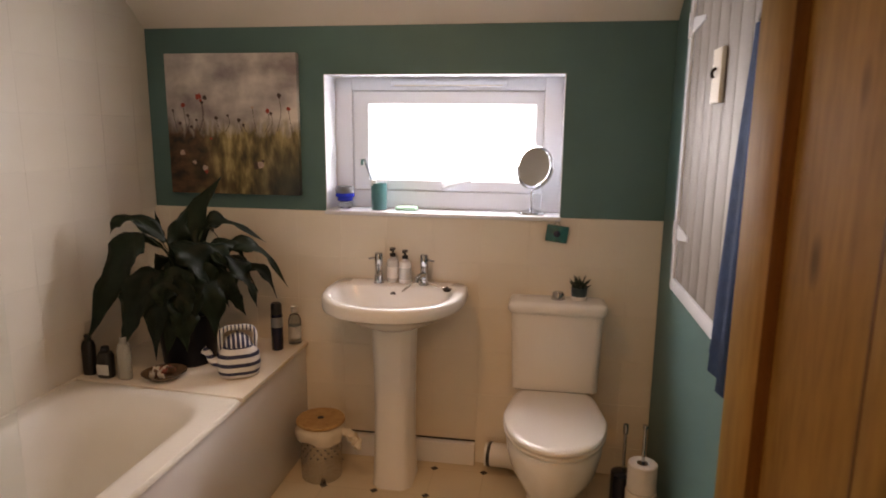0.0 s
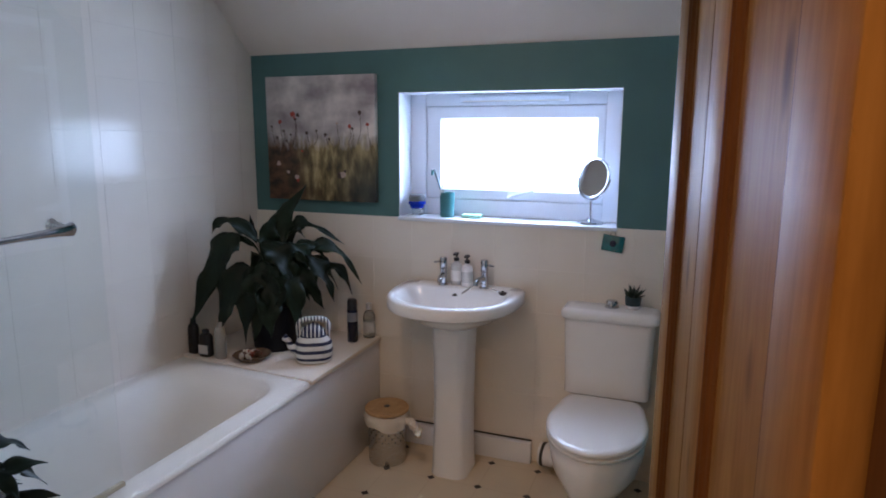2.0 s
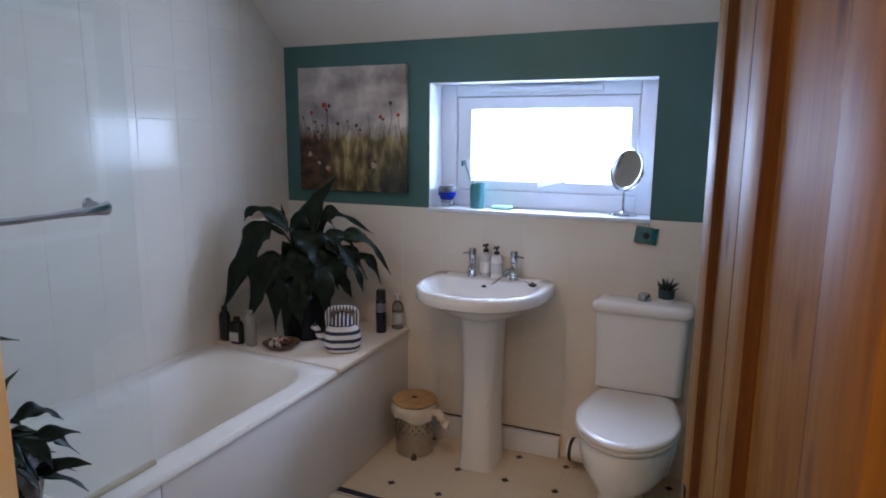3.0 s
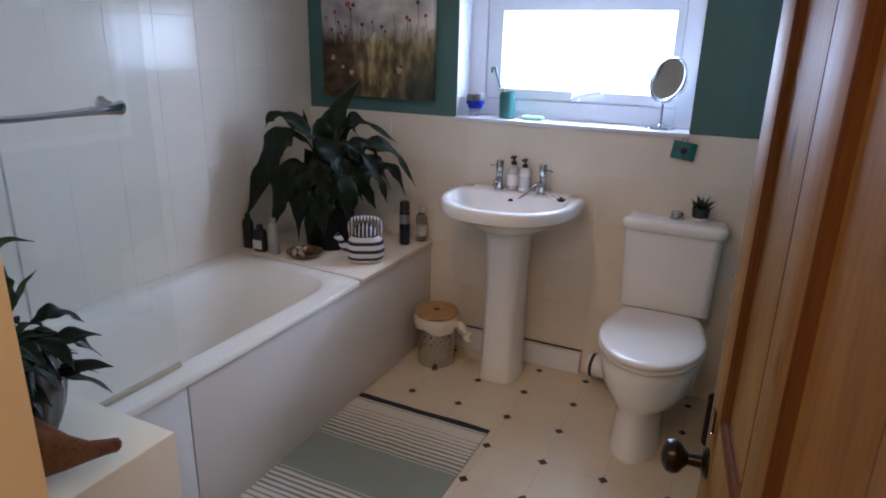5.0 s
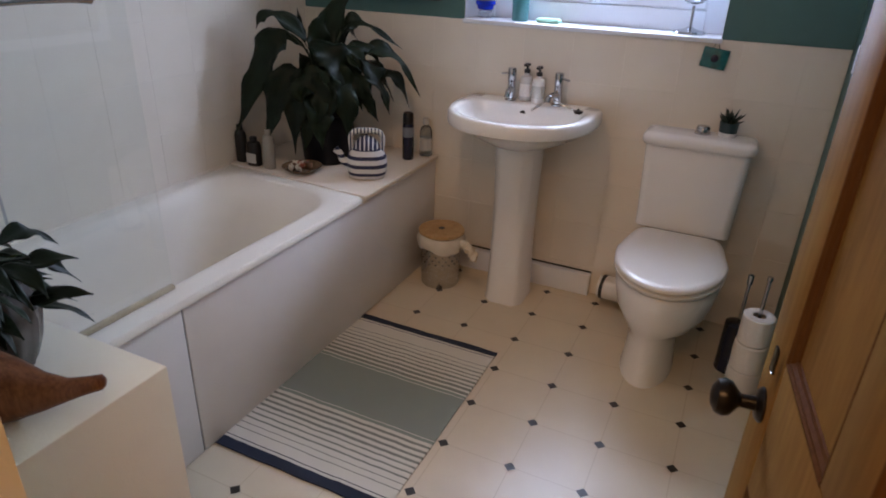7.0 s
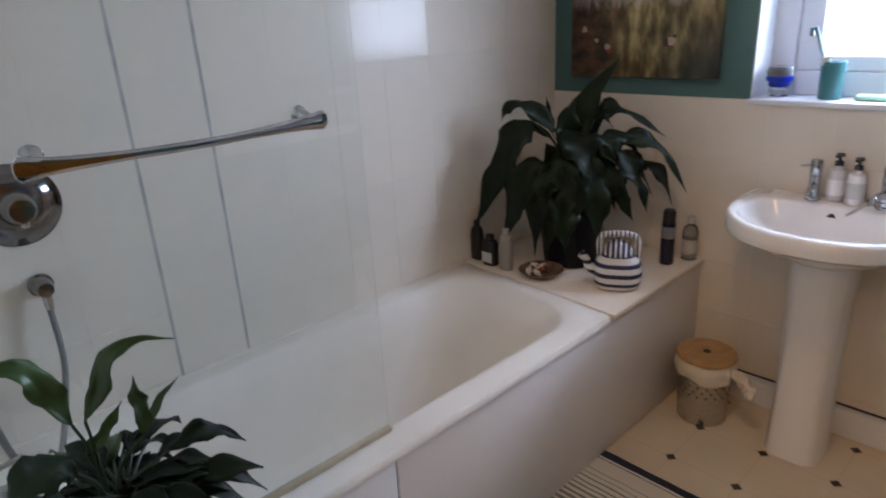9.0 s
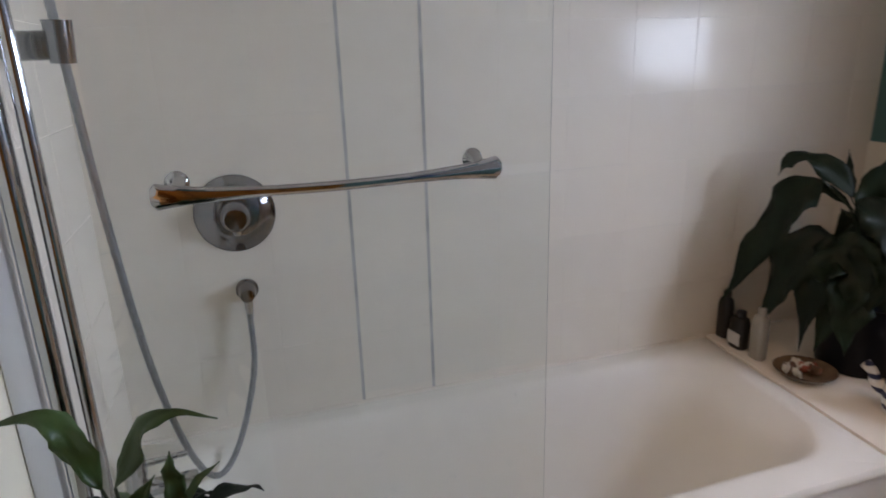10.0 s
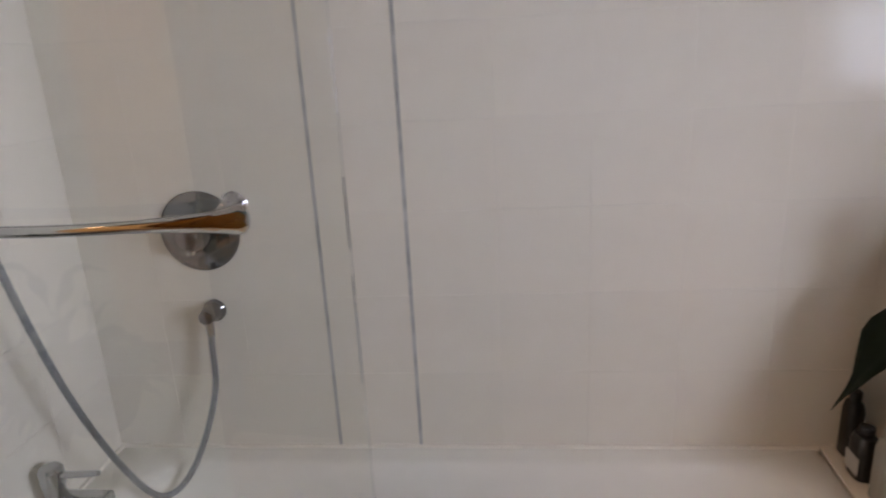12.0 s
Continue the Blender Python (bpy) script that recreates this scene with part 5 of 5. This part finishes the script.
def build_wall_things():
    # canvas with the poppy meadow
    x0, x1, z0, z1 = -1.600, -0.990, 1.210, 1.818
    p = thing("canvas_painting", "square poppy meadow oil painting on canvas", "painting", at=((x0 + x1) / 2, FAR - 0.035, (z0 + z1) / 2))
    w, h = (x1 - x0) / 2, (z1 - z0) / 2
    part("canvas", bx((-w, 0, -h), (w, 0.034, h), 0.004), painting_material(), p)
    R = random.Random(8)
    y = -0.0022

    def dab(cx, cz, r, mat, squash=1.0):
        bm = B()
        n = 10
        ring = [(cx + r * R.uniform(0.6, 1.2) * math.cos(2 * math.pi * k / n), y, cz + squash * r * R.uniform(0.6, 1.2) * math.sin(2 * math.pi * k / n)) for k in range(n)]
        c = bm.verts.new((cx, y - 0.0012, cz))
        vs = [bm.verts.new(q) for q in ring]
        low = [bm.verts.new((q[0], 0.0005, q[2])) for q in ring]
        for k in range(n):
            bm.faces.new((c, vs[k], vs[(k + 1) % n]))
            bm.faces.new((vs[k], low[k], low[(k + 1) % n], vs[(k + 1) % n]))
        part("paint_dab", bm, mat, p)

    def stem(cx, cz, foot):
        bm = B()
        tube(bm, curve_points([(cx, -0.0008, cz), (cx + 0.006, -0.0008, (cz + foot) / 2), (cx + 0.016 * R.choice((-1, 1)), -0.0008, foot)], 6), 0.0011, 5)
        part("paint_stem", bm, DARK_PAINT, p)

    heads = [(-0.205, 0.04, 0), (-0.165, 0.02, 0), (-0.225, 0.085, 1), (-0.135, 0.095, 0), (-0.275, 0.06, 0), (-0.245, 0.005, 0), (-0.07, 0.03, 0), (-0.015, 0.04, 0), (0.055, 0.0, 0), (0.10, 0.075, 2), (0.17, 0.06, 1), (0.185, 0.05, 0), (0.225, 0.125, 0), (0.265, 0.07, 1), (-0.14, 0.105, 1), (0.035, 0.02, 0), (-0.19, -0.01, 0)]
    for cx, cz, kind in heads:
        stem(cx, cz, -0.03)
        dab(cx, cz, R.uniform(0.006, 0.011), (DARK_PAINT, RED_PAINT, PINK_PAINT)[kind])
    dab(-0.150, 0.122, 0.017, RED_PAINT, 0.8)
    dab(-0.120, 0.118, 0.012, DARK_PAINT)
    for cx, cz, r, m in ((-0.24, -0.125, 0.013, PINK_PAINT), (-0.185, -0.165, 0.009, PINK_PAINT), (-0.135, -0.19, 0.014, PINK_PAINT), (-0.13, -0.205, 0.010, RED_PAINT), (0.125, -0.17, 0.018, PINK_PAINT), (0.11, -0.175, 0.015, DARK_PAINT), (-0.10, -0.06, 0.006, RED_PAINT), (0.14, -0.155, 0.008, DARK_PAINT)):
        dab(cx, cz, r, m)
    # teal glass tile on a cord
    q = thing("hanging_glass_tile", "teal fused glass tile hung on a cord", "ornament", at=(0.132, FAR - 0.017, 1.078))
    bm = bx((-0.046, -0.003, -0.036), (0.046, 0.003, 0.036), 0.003)
    ob = part("tile", bm, TEAL_GLASS, q)
    ob.matrix_local = Matrix.Rotation(radians(7), 4, "Y")
    bm = B()
    tube(bm, [(-0.012, 0.004, 0.036), (0.0, 0.004, 0.062), (0.012, 0.004, 0.034)], 0.0016, 6)
    part("cord", bm, BRONZE, q)
    bm = B()
    lathe(bm, [(0.014, 0.0), (0.010, 0.003), (0.0, 0.004)], n=18, cap_end=False)
    d = part("motif", bm, NAVY_CAN, ob, "dark round motif")
    d.matrix_local = Matrix.Translation((0, -0.003, 0)) @ Matrix.Rotation(radians(90), 4, "X")
    # succulent on the cistern
    s = thing("succulent", "small succulent in a teal and white pot", "plant", at=(0.232, 2.760, 0.8145))
    bm = B()
    lathe(bm, [(0.028, 0), (0.030, 0.003), (0.031, 0.016)], n=24)
    part("pot_foot", bm, WHITE_PLASTIC, s, "white foot")
    bm = B()
    lathe(bm, [(0.031, 0.016), (0.034, 0.052), (0.032, 0.054), (0.029, 0.046), (0.0, 0.045)], n=24, cap_end=False)
    part("pot", bm, material("slate_teal_glaze", (0.025, 0.055, 0.065), 0.4, vary=0.2), s)
    for i in range(26):
        a = i * 2.4
        el = radians(15 + 62 * (i / 26))
        ln = 0.050 + 0.012 * math.sin(i)
        d = Vector((math.cos(a) * math.cos(el), math.sin(a) * math.cos(el), math.sin(el)))
        bm = B()
        o = Vector((0, 0, 0.044))
        tube(bm, [o, o + d * ln * 0.4, o + d * ln * 0.75 + Vector((0, 0, 0.003)), o + d * ln + Vector((0, 0, 0.007))], [0.003, 0.0052, 0.0036, 0.0004], 6)
        part("leaf", bm, material("succulent_leaf", (0.022, 0.042, 0.026), 0.4, vary=0.3, scale=40) if i == 0 else bpy.data.materials["succulent_leaf"], s)


def build_right_wall():
    # boarded cupboard door in a white frame
    y0, y1, z0, z1 = 1.55, CUP_Y, CUP_Z, 2.10
    x = RIGHT
    f = 0.045
    c = tagged(thing("cupboard_door", "grey boarded cupboard door in a white frame", "cupboard"), kind="structure")
    bm = B()
    box(bm, (x - 0.024, y1 - f, z0), (x - 0.001, y1, z1), 0.003)
    box(bm, (x - 0.024, y0, z0), (x - 0.001, y0 + f, z1), 0.003)
    box(bm, (x - 0.024, y0 + f, z0), (x - 0.001, y1 - f, z0 + f), 0.003)
    box(bm, (x - 0.024, y0 + f, z1 - f), (x - 0.001, y1 - f, z1), 0.003)
    part("frame", bm, UPVC, c, "white painted frame")
    n = 8
    w = (y1 - y0 - 2 * f) / n
    for k in range(n):
        a = y0 + f + k * w
        part("board", bx((x - 0.016, a + 0.002, z0 + f), (x - 0.0015, a + w - 0.002, z1 - f), 0.003), GREY_WOOD, c)
    for hz in (z0 + 0.21, z1 - 0.25):
        bm = B()
        loft(bm, [[(xx, y1 - 0.030, hz - 0.028), (xx, y1 - 0.030, hz + 0.028), (xx, y1 - 0.20, hz + 0.008), (xx, y1 - 0.20, hz - 0.008)] for xx in (x - 0.0165, x - 0.0205)])
        hg = part("strap_hinge", bm, UPVC, c, "white painted strap hinge")
        bm = B()
        tube(bm, [(x - 0.027, y1 - 0.030, hz - 0.04), (x - 0.027, y1 - 0.030, hz + 0.04)], 0.005, 10)
        part("hinge_pin", bm, UPVC, hg)
    # hook plate on the boards
    h = thing("hook_plate", "white wooden plaque with a dark hook", "hook", at=(x - 0.0175, 2.06, 1.655))
    part("plaque", bx((-0.014, -0.045, -0.075), (0, 0.045, 0.075), 0.004), WHITE_PAINT, h)
    bm = B()
    tube(bm, curve_points([(-0.014, 0, 0.02), (-0.022, 0, 0.014), (-0.024, 0, 0.002), (-0.019, 0, -0.006)], 10), 0.0045, 8)
    part("hook", bm, BRONZE, h)
    # towel in folds, hung from a peg out of sight behind the door
    t = thing("bath_towel", "navy blue towel hanging on the cupboard door", "towel")
    bm = B()
    rings = []
    for k in range(26):
        u = k / 25
        z = 1.72 - 0.77 * u
        half = 0.025 + 0.100 * u ** 0.8
        cy = 1.585
        thick = 0.018 + 0.020 * u
        ring = []
        m = 40
        for q in range(m):
            a = 2 * math.pi * q / m
            yy = half * math.cos(a)
            fold = 0.010 * u * math.sin(yy * 75 + 1.5)
            ring.append((x - 0.060 + fold + thick * math.sin(a) * 0.8, cy + yy, z + (0.03 * (yy / half) * u if k == 25 else 0.03 * (yy / half) * u)))
        rings.append(ring)
    loft(bm, rings)
    part("towel", bm, NAVY_TOWEL, t)
    bm = B()
    tube(bm, [(x - 0.017, 1.585, 1.725), (x - 0.070, 1.585, 1.732)], [0.008, 0.009], 12)
    part("peg", bm, BRONZE, tagged(thing("towel_peg", "dark peg carrying the navy towel", "peg"), kind=""))
    # paper roll stand beside the toilet
    s = thing("toilet_roll_stand", "chrome stand with stacked white toilet rolls", "toilet roll stand", at=(TP_X, TP_Y, 0.001))
    bm = B()
    lathe(bm, [(0.072, 0), (0.075, 0.003), (0.070, 0.010), (0.012, 0.014)], n=32)
    part("base", bm, CHROME, s)
    bm = B()
    lathe(bm, [(0.006, 0.012), (0.006, 0.46), (0.009, 0.463), (0.009, 0.475)], n=14)
    part("pole", bm, CHROME, s)
    for k, r in enumerate((0.056, 0.055, 0.052)):
        bm = B()
        z = 0.0155 + k * 0.106
        lathe(bm, [(0.022, z + 0.001), (r - 0.004, z + 0.0005), (r, z + 0.004), (r, z + 0.100), (r - 0.004, z + 0.104), (0.022, z + 0.103), (0.020, z + 0.10)], n=36, cap_start=False, cap_end=False)
        ro = tagged(part("toilet_roll", bm, PAPER), "white toilet roll stacked on a chrome stand", "toilet roll", "stacked toilet rolls")
        ro.matrix_world = pose(TP_X, TP_Y, 0.001)
    b = thing("toilet_brush", "dark toilet brush pot with a chrome rod", "toilet brush", at=(TP_X - 0.045, TP_Y + 0.155, 0.001))
    bm = B()
    lathe(bm, [(0.045, 0), (0.048, 0.004), (0.046, 0.20), (0.020, 0.21)], n=28)
    part("pot", bm, NAVY_CAN, b)
    bm = B()
    lathe(bm, [(0.006, 0.20), (0.006, 0.36), (0.010, 0.365), (0.010, 0.40), (0.0, 0.405)], n=14, cap_end=False)
    part("rod", bm, CHROME, b)


def build_boxing_unit():
    b = tagged(thing("boxed_ledge", "magnolia painted boxed-in ledge beside the bath", "ledge"), kind="structure")
    x0 = BATH_X + 0.002
    part("ledge_body", bx((x0, NEAR + 0.001, 0.001), (BOX_X, BOX_Y, BOX_Z), 0.004), MAGNOLIA, b)
    # carved wooden ornament: fat rounded body that tapers to a beak
    o = thing("carved_ornament", "dark polished carved wooden bird-shaped ornament", "ornament", at=(-0.610, 0.600, BOX_Z + 0.0005), rz=38)
    bm = B()
    path = [(-0.085, 0.028, 0.012), (-0.07, 0.042, 0.036), (-0.04, 0.054, 0.052), (0.0, 0.054, 0.054), (0.035, 0.046, 0.042), (0.070, 0.037, 0.026), (0.10, 0.036, 0.016), (0.125, 0.040, 0.0125), (0.145, 0.043, 0.011), (0.150, 0.043, 0.006)]
    rings = []
    for x, z, r in path:
        rings.append([(x, 1.05 * r * math.cos(a), max(0.0, z + r * 1.05 * math.sin(a))) for a in [2 * math.pi * k / 20 for k in range(20)]])
    loft(bm, rings)
    part("ornament", bm, ORNAMENT, o, "", True, 80)


def build_door():
    W, H, T = DOOR_W, 1.985, 0.040
    d = thing("door_1", "varnished pine panelled door standing open", "door", at=(HINGE[0], HINGE[1], 0.008), rz=DOOR_RZ)
    tagged(d, kind="structure")
    # local x runs from the hinge to the free edge, local -y is the seen face's back; +y faces the room's middle
    st, mid = 0.1025, 0.101
    pw = (W - 2 * st - mid) / 2
    rails = [(0.0, 0.20), (0.685, 0.905), (H - 0.11, H)]
    for a, b in ((0, st), (W - st, W)):
        part("stile", bx((a, 0, 0), (b, T, H), 0.0025), PINE, d)
    for a, b in rails:
        part("rail", bx((st + 0.0005, 0.0008, a), (W - st - 0.0005, T - 0.0008, b), 0.002), PINE, d)
    for a, b in ((rails[0][1], rails[1][0]), (rails[1][1], rails[2][0])):
        part("muntin", bx((st + pw, 0.0008, a + 0.0005), (st + pw + mid, T - 0.0008, b - 0.0005), 0.002), PINE, d)
        for x0 in (st, st + pw + mid):
            x1 = x0 + pw
            pn = part("panel", bx((x0, 0.0120, a), (x1, T - 0.0120, b)), PINE, d)
            for s in (0, 1):
                rings = []
                for off, dep in ((-0.0005, 0.0118), (-0.0005, 0.0004), (0.002, 0.0008), (0.005, 0.0030), (0.008, 0.0040), (0.012, 0.0080), (0.016, 0.0098), (0.018, 0.0122)):
                    yy = dep if s == 0 else T - dep
                    rings.append([(x0 + off, yy, a + off), (x1 - off, yy, a + off), (x1 - off, yy, b - off), (x0 + off, yy, b - off)])
                bm = B()
                loft(bm, rings, False, False)
                part("moulding", bm, PINE_MOULD, pn, "dark moulding", False)
    # knob, rose and latch plate
    for s, y in ((1, T), (-1, 0)):
        n = 28
        kx, kz = W - 0.055, KNOB_Z

        def rg(r, dd):
            return [(kx + r * math.cos(2 * math.pi * k / n), y + s * dd, kz + r * math.sin(2 * math.pi * k / n)) for k in range(n)]

        bm = B()
        loft(bm, [rg(0.027, 0), rg(0.027, 0.003), rg(0.022, 0.008), rg(0.011, 0.010), rg(0.010, 0.030), rg(0.016, 0.036), rg(0.026, 0.044), rg(0.029, 0.054), rg(0.026, 0.064), rg(0.014, 0.071), rg(0.002, 0.073)])
        part("door_knob", bm, BRONZE, d, "dark bronze knob")
        bm = bx((kx - 0.010, min(y, y + s * 0.003), kz + 0.060), (kx + 0.010, max(y, y + s * 0.003), kz + 0.100), 0.003)
        part("turn_plate", bm, BRONZE, d)
    part("latch_plate", bx((W - 0.001, 0.010, KNOB_Z - 0.06), (W + 0.0015, 0.030, KNOB_Z + 0.06), 0.0008), STEEL, d)
    for z in (0.20, 1.70):
        bm = B()
        tube(bm, [(-0.004, -0.006, z), (-0.004, -0.006, z + 0.09)], 0.006, 10)
        part("hinge", bm, STEEL, d)


def build_bathroom_lamp():
    l = thing("ceiling_spotlight", "white ceiling spotlight turned to the basin wall", "lamp", at=(LAMP[0], LAMP[1], CEIL))
    d = (Vector(LAMP_AIM) - Vector(LAMP)).normalized()
    mouth = Vector(LAMP) - Vector((LAMP[0], LAMP[1], CEIL)) - d * 0.004
    bm = B()
    tube(bm, [(0, 0, -0.001), (0, 0, -0.014), (0, 0, -0.018)], [0.055, 0.055, 0.048], 32)
    part("rose", bm, WHITE_PLASTIC, l)
    bm = B()
    tube(bm, [(0, 0, -0.016), (0, 0, -0.045)], 0.008, 12)
    part("arm", bm, CHROME, l)
    bm = B()
    tube(bm, [mouth - d * 0.085, mouth - d * 0.080, mouth - d * 0.03, mouth], [0.030, 0.040, 0.052, 0.066], 32)
    part("shade", bm, WHITE_PLASTIC, l)


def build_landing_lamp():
    # assumed fitting, out of view, built round the landing's area light
    l = thing("ceiling_lamp", "unseen long white batten lamp assumed on the landing ceiling", "lamp", at=(0.22, -0.30, 2.4))
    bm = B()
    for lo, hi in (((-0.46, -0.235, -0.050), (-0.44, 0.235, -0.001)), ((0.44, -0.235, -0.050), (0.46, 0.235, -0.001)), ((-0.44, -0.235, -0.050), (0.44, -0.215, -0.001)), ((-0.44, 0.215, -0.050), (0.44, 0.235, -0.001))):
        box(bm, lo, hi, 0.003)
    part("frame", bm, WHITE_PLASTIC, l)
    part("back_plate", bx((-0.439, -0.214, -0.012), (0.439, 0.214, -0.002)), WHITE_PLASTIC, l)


# ---------------------------------------------------------------- pieces of walls and floor
def tile_wall(owner, axis, face, us, vs, joint, skip=None, tilt=0.0018):
    """Glazed tiles as pieces of a wall: us along the wall, vs up; the mesh is shared by tiles of the same size."""
    meshes = {}
    R = random.Random(5)
    for u0, u1 in us:
        for v0, v1 in vs:
            if skip and skip(u0, u1, v0, v1):
                continue
            w, h = u1 - u0 - joint, v1 - v0 - joint
            if w < 0.008 or h < 0.008:
                continue
            key = (round(w, 4), round(h, 4))
            if key not in meshes:
                bm = B()
                e = 0.0008
                loft(bm, [[(-w / 2, 0, -h / 2), (w / 2, 0, -h / 2), (w / 2, 0, h / 2), (-w / 2, 0, h / 2)], [(-w / 2, -0.0065, -h / 2), (w / 2, -0.0065, -h / 2), (w / 2, -0.0065, h / 2), (-w / 2, -0.0065, h / 2)], [(-w / 2 + e, -0.0085, -h / 2 + e), (w / 2 - e, -0.0085, -h / 2 + e), (w / 2 - e, -0.0085, h / 2 - e), (-w / 2 + e, -0.0085, h / 2 - e)]])
                meshes[key] = finish("tile", bm, TILE, False)
            o = new("tile", meshes[key])
            o.parent = owner
            uc, vc = (u0 + u1) / 2, (v0 + v1) / 2
            t1, t2 = R.gauss(0, tilt), R.gauss(0, tilt)
            if axis == "x":      # wall on the west, seen towards -x
                m = Matrix.Translation((face, uc, vc)) @ Matrix.Rotation(radians(90) + t1, 4, "Z") @ Matrix.Rotation(t2, 4, "X")
            elif axis == "y":    # wall on the north, seen towards +y
                m = Matrix.Translation((uc, face, vc)) @ Matrix.Rotation(t1, 4, "Z") @ Matrix.Rotation(t2, 4, "X")
            else:                # end wall, seen towards -y
                m = Matrix.Translation((uc, face, vc)) @ Matrix.Rotation(math.pi + t1, 4, "Z") @ Matrix.Rotation(t2, 4, "X")
            o.matrix_local = m


def build_pieces():
    west = bpy.data.objects["wall_west"]
    rows = cells(BATH_Z, CEIL, TILE_Z, TILE_V)
    tile_wall(west, "x", LEFT - 0.0085, cells(NEAR + 0.001, FAR - 0.001, TILE_Y, TILE_U), rows, 0.0018, skip=lambda a, b, c, d: d > SLOPE_Z + 0.35 and a > 2.2)
    for yy in (TILE_Y, TILE_Y + TILE_U):
        part("grout_line", bx((LEFT - 0.008, yy - 0.0043, BATH_Z + 0.002), (LEFT + 0.0008, yy + 0.0043, CEIL - 0.01)), DARK_GROUT, west, "stained dark grout line")
    north = bpy.data.objects["wall_north"]
    tile_wall(north, "y", FAR - 0.001, cells(LEFT, RIGHT - 0.002, 0.015, TILE_U), cells(0.002, WZ0 - 0.004, TILE_Z, TILE_V), 0.0016, skip=lambda a, b, c, d: d < BATH_Z and b < BATH_X)
    part("grout_bed", bx((LEFT, FAR - 0.0083, 0.002), (RIGHT - 0.001, FAR - 0.0008, WZ0 - 0.0045)), GROUT, north, "pale grout")
    south = bpy.data.objects["wall_south"]
    part("grout_bed", bx((LEFT, NEAR, BATH_Z), (SCREEN_X - 0.016, NEAR + 0.0072, CEIL - 0.01)), GROUT, south, "pale grout")
    tile_wall(south, "s", NEAR, cells(LEFT, SCREEN_X - 0.016, LEFT, TILE_U), rows, 0.0020)
    # diamonds set into the vinyl
    floor = bpy.data.objects["floor"]
    bm = B()
    h = 0.0185
    loft(bm, [[(h, 0, 0.0004), (0, h, 0.0004), (-h, 0, 0.0004), (0, -h, 0.0004)], [(h, 0, 0.0012), (0, h, 0.0012), (-h, 0, 0.0012), (0, -h, 0.0012)]])
    me = finish("diamond", bm, CORK, False)
    for i in range(-5, 5):
        for j in range(-8, 4):
            x, y = -0.145 + LATTICE * i, 2.076 + LATTICE * j
            if BATH_X + 0.02 < x < RIGHT - 0.02 and NEAR - 0.1 < y < 2.79:
                o = new("diamond", me)
                o.parent = floor
                o.location = (x, y, 0)


build_shell()
build_window()
build_bath()
build_screen()
build_shower()
build_basin()
build_toilet()
build_boxing()
build_door()
build_boxing_unit()
build_right_wall()
build_rug()
build_bin()
build_lily()
build_small_lily()
build_wall_things()
build_ledge_things()
build_sill_things()
build_bathroom_lamp()
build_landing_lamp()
build_pieces()
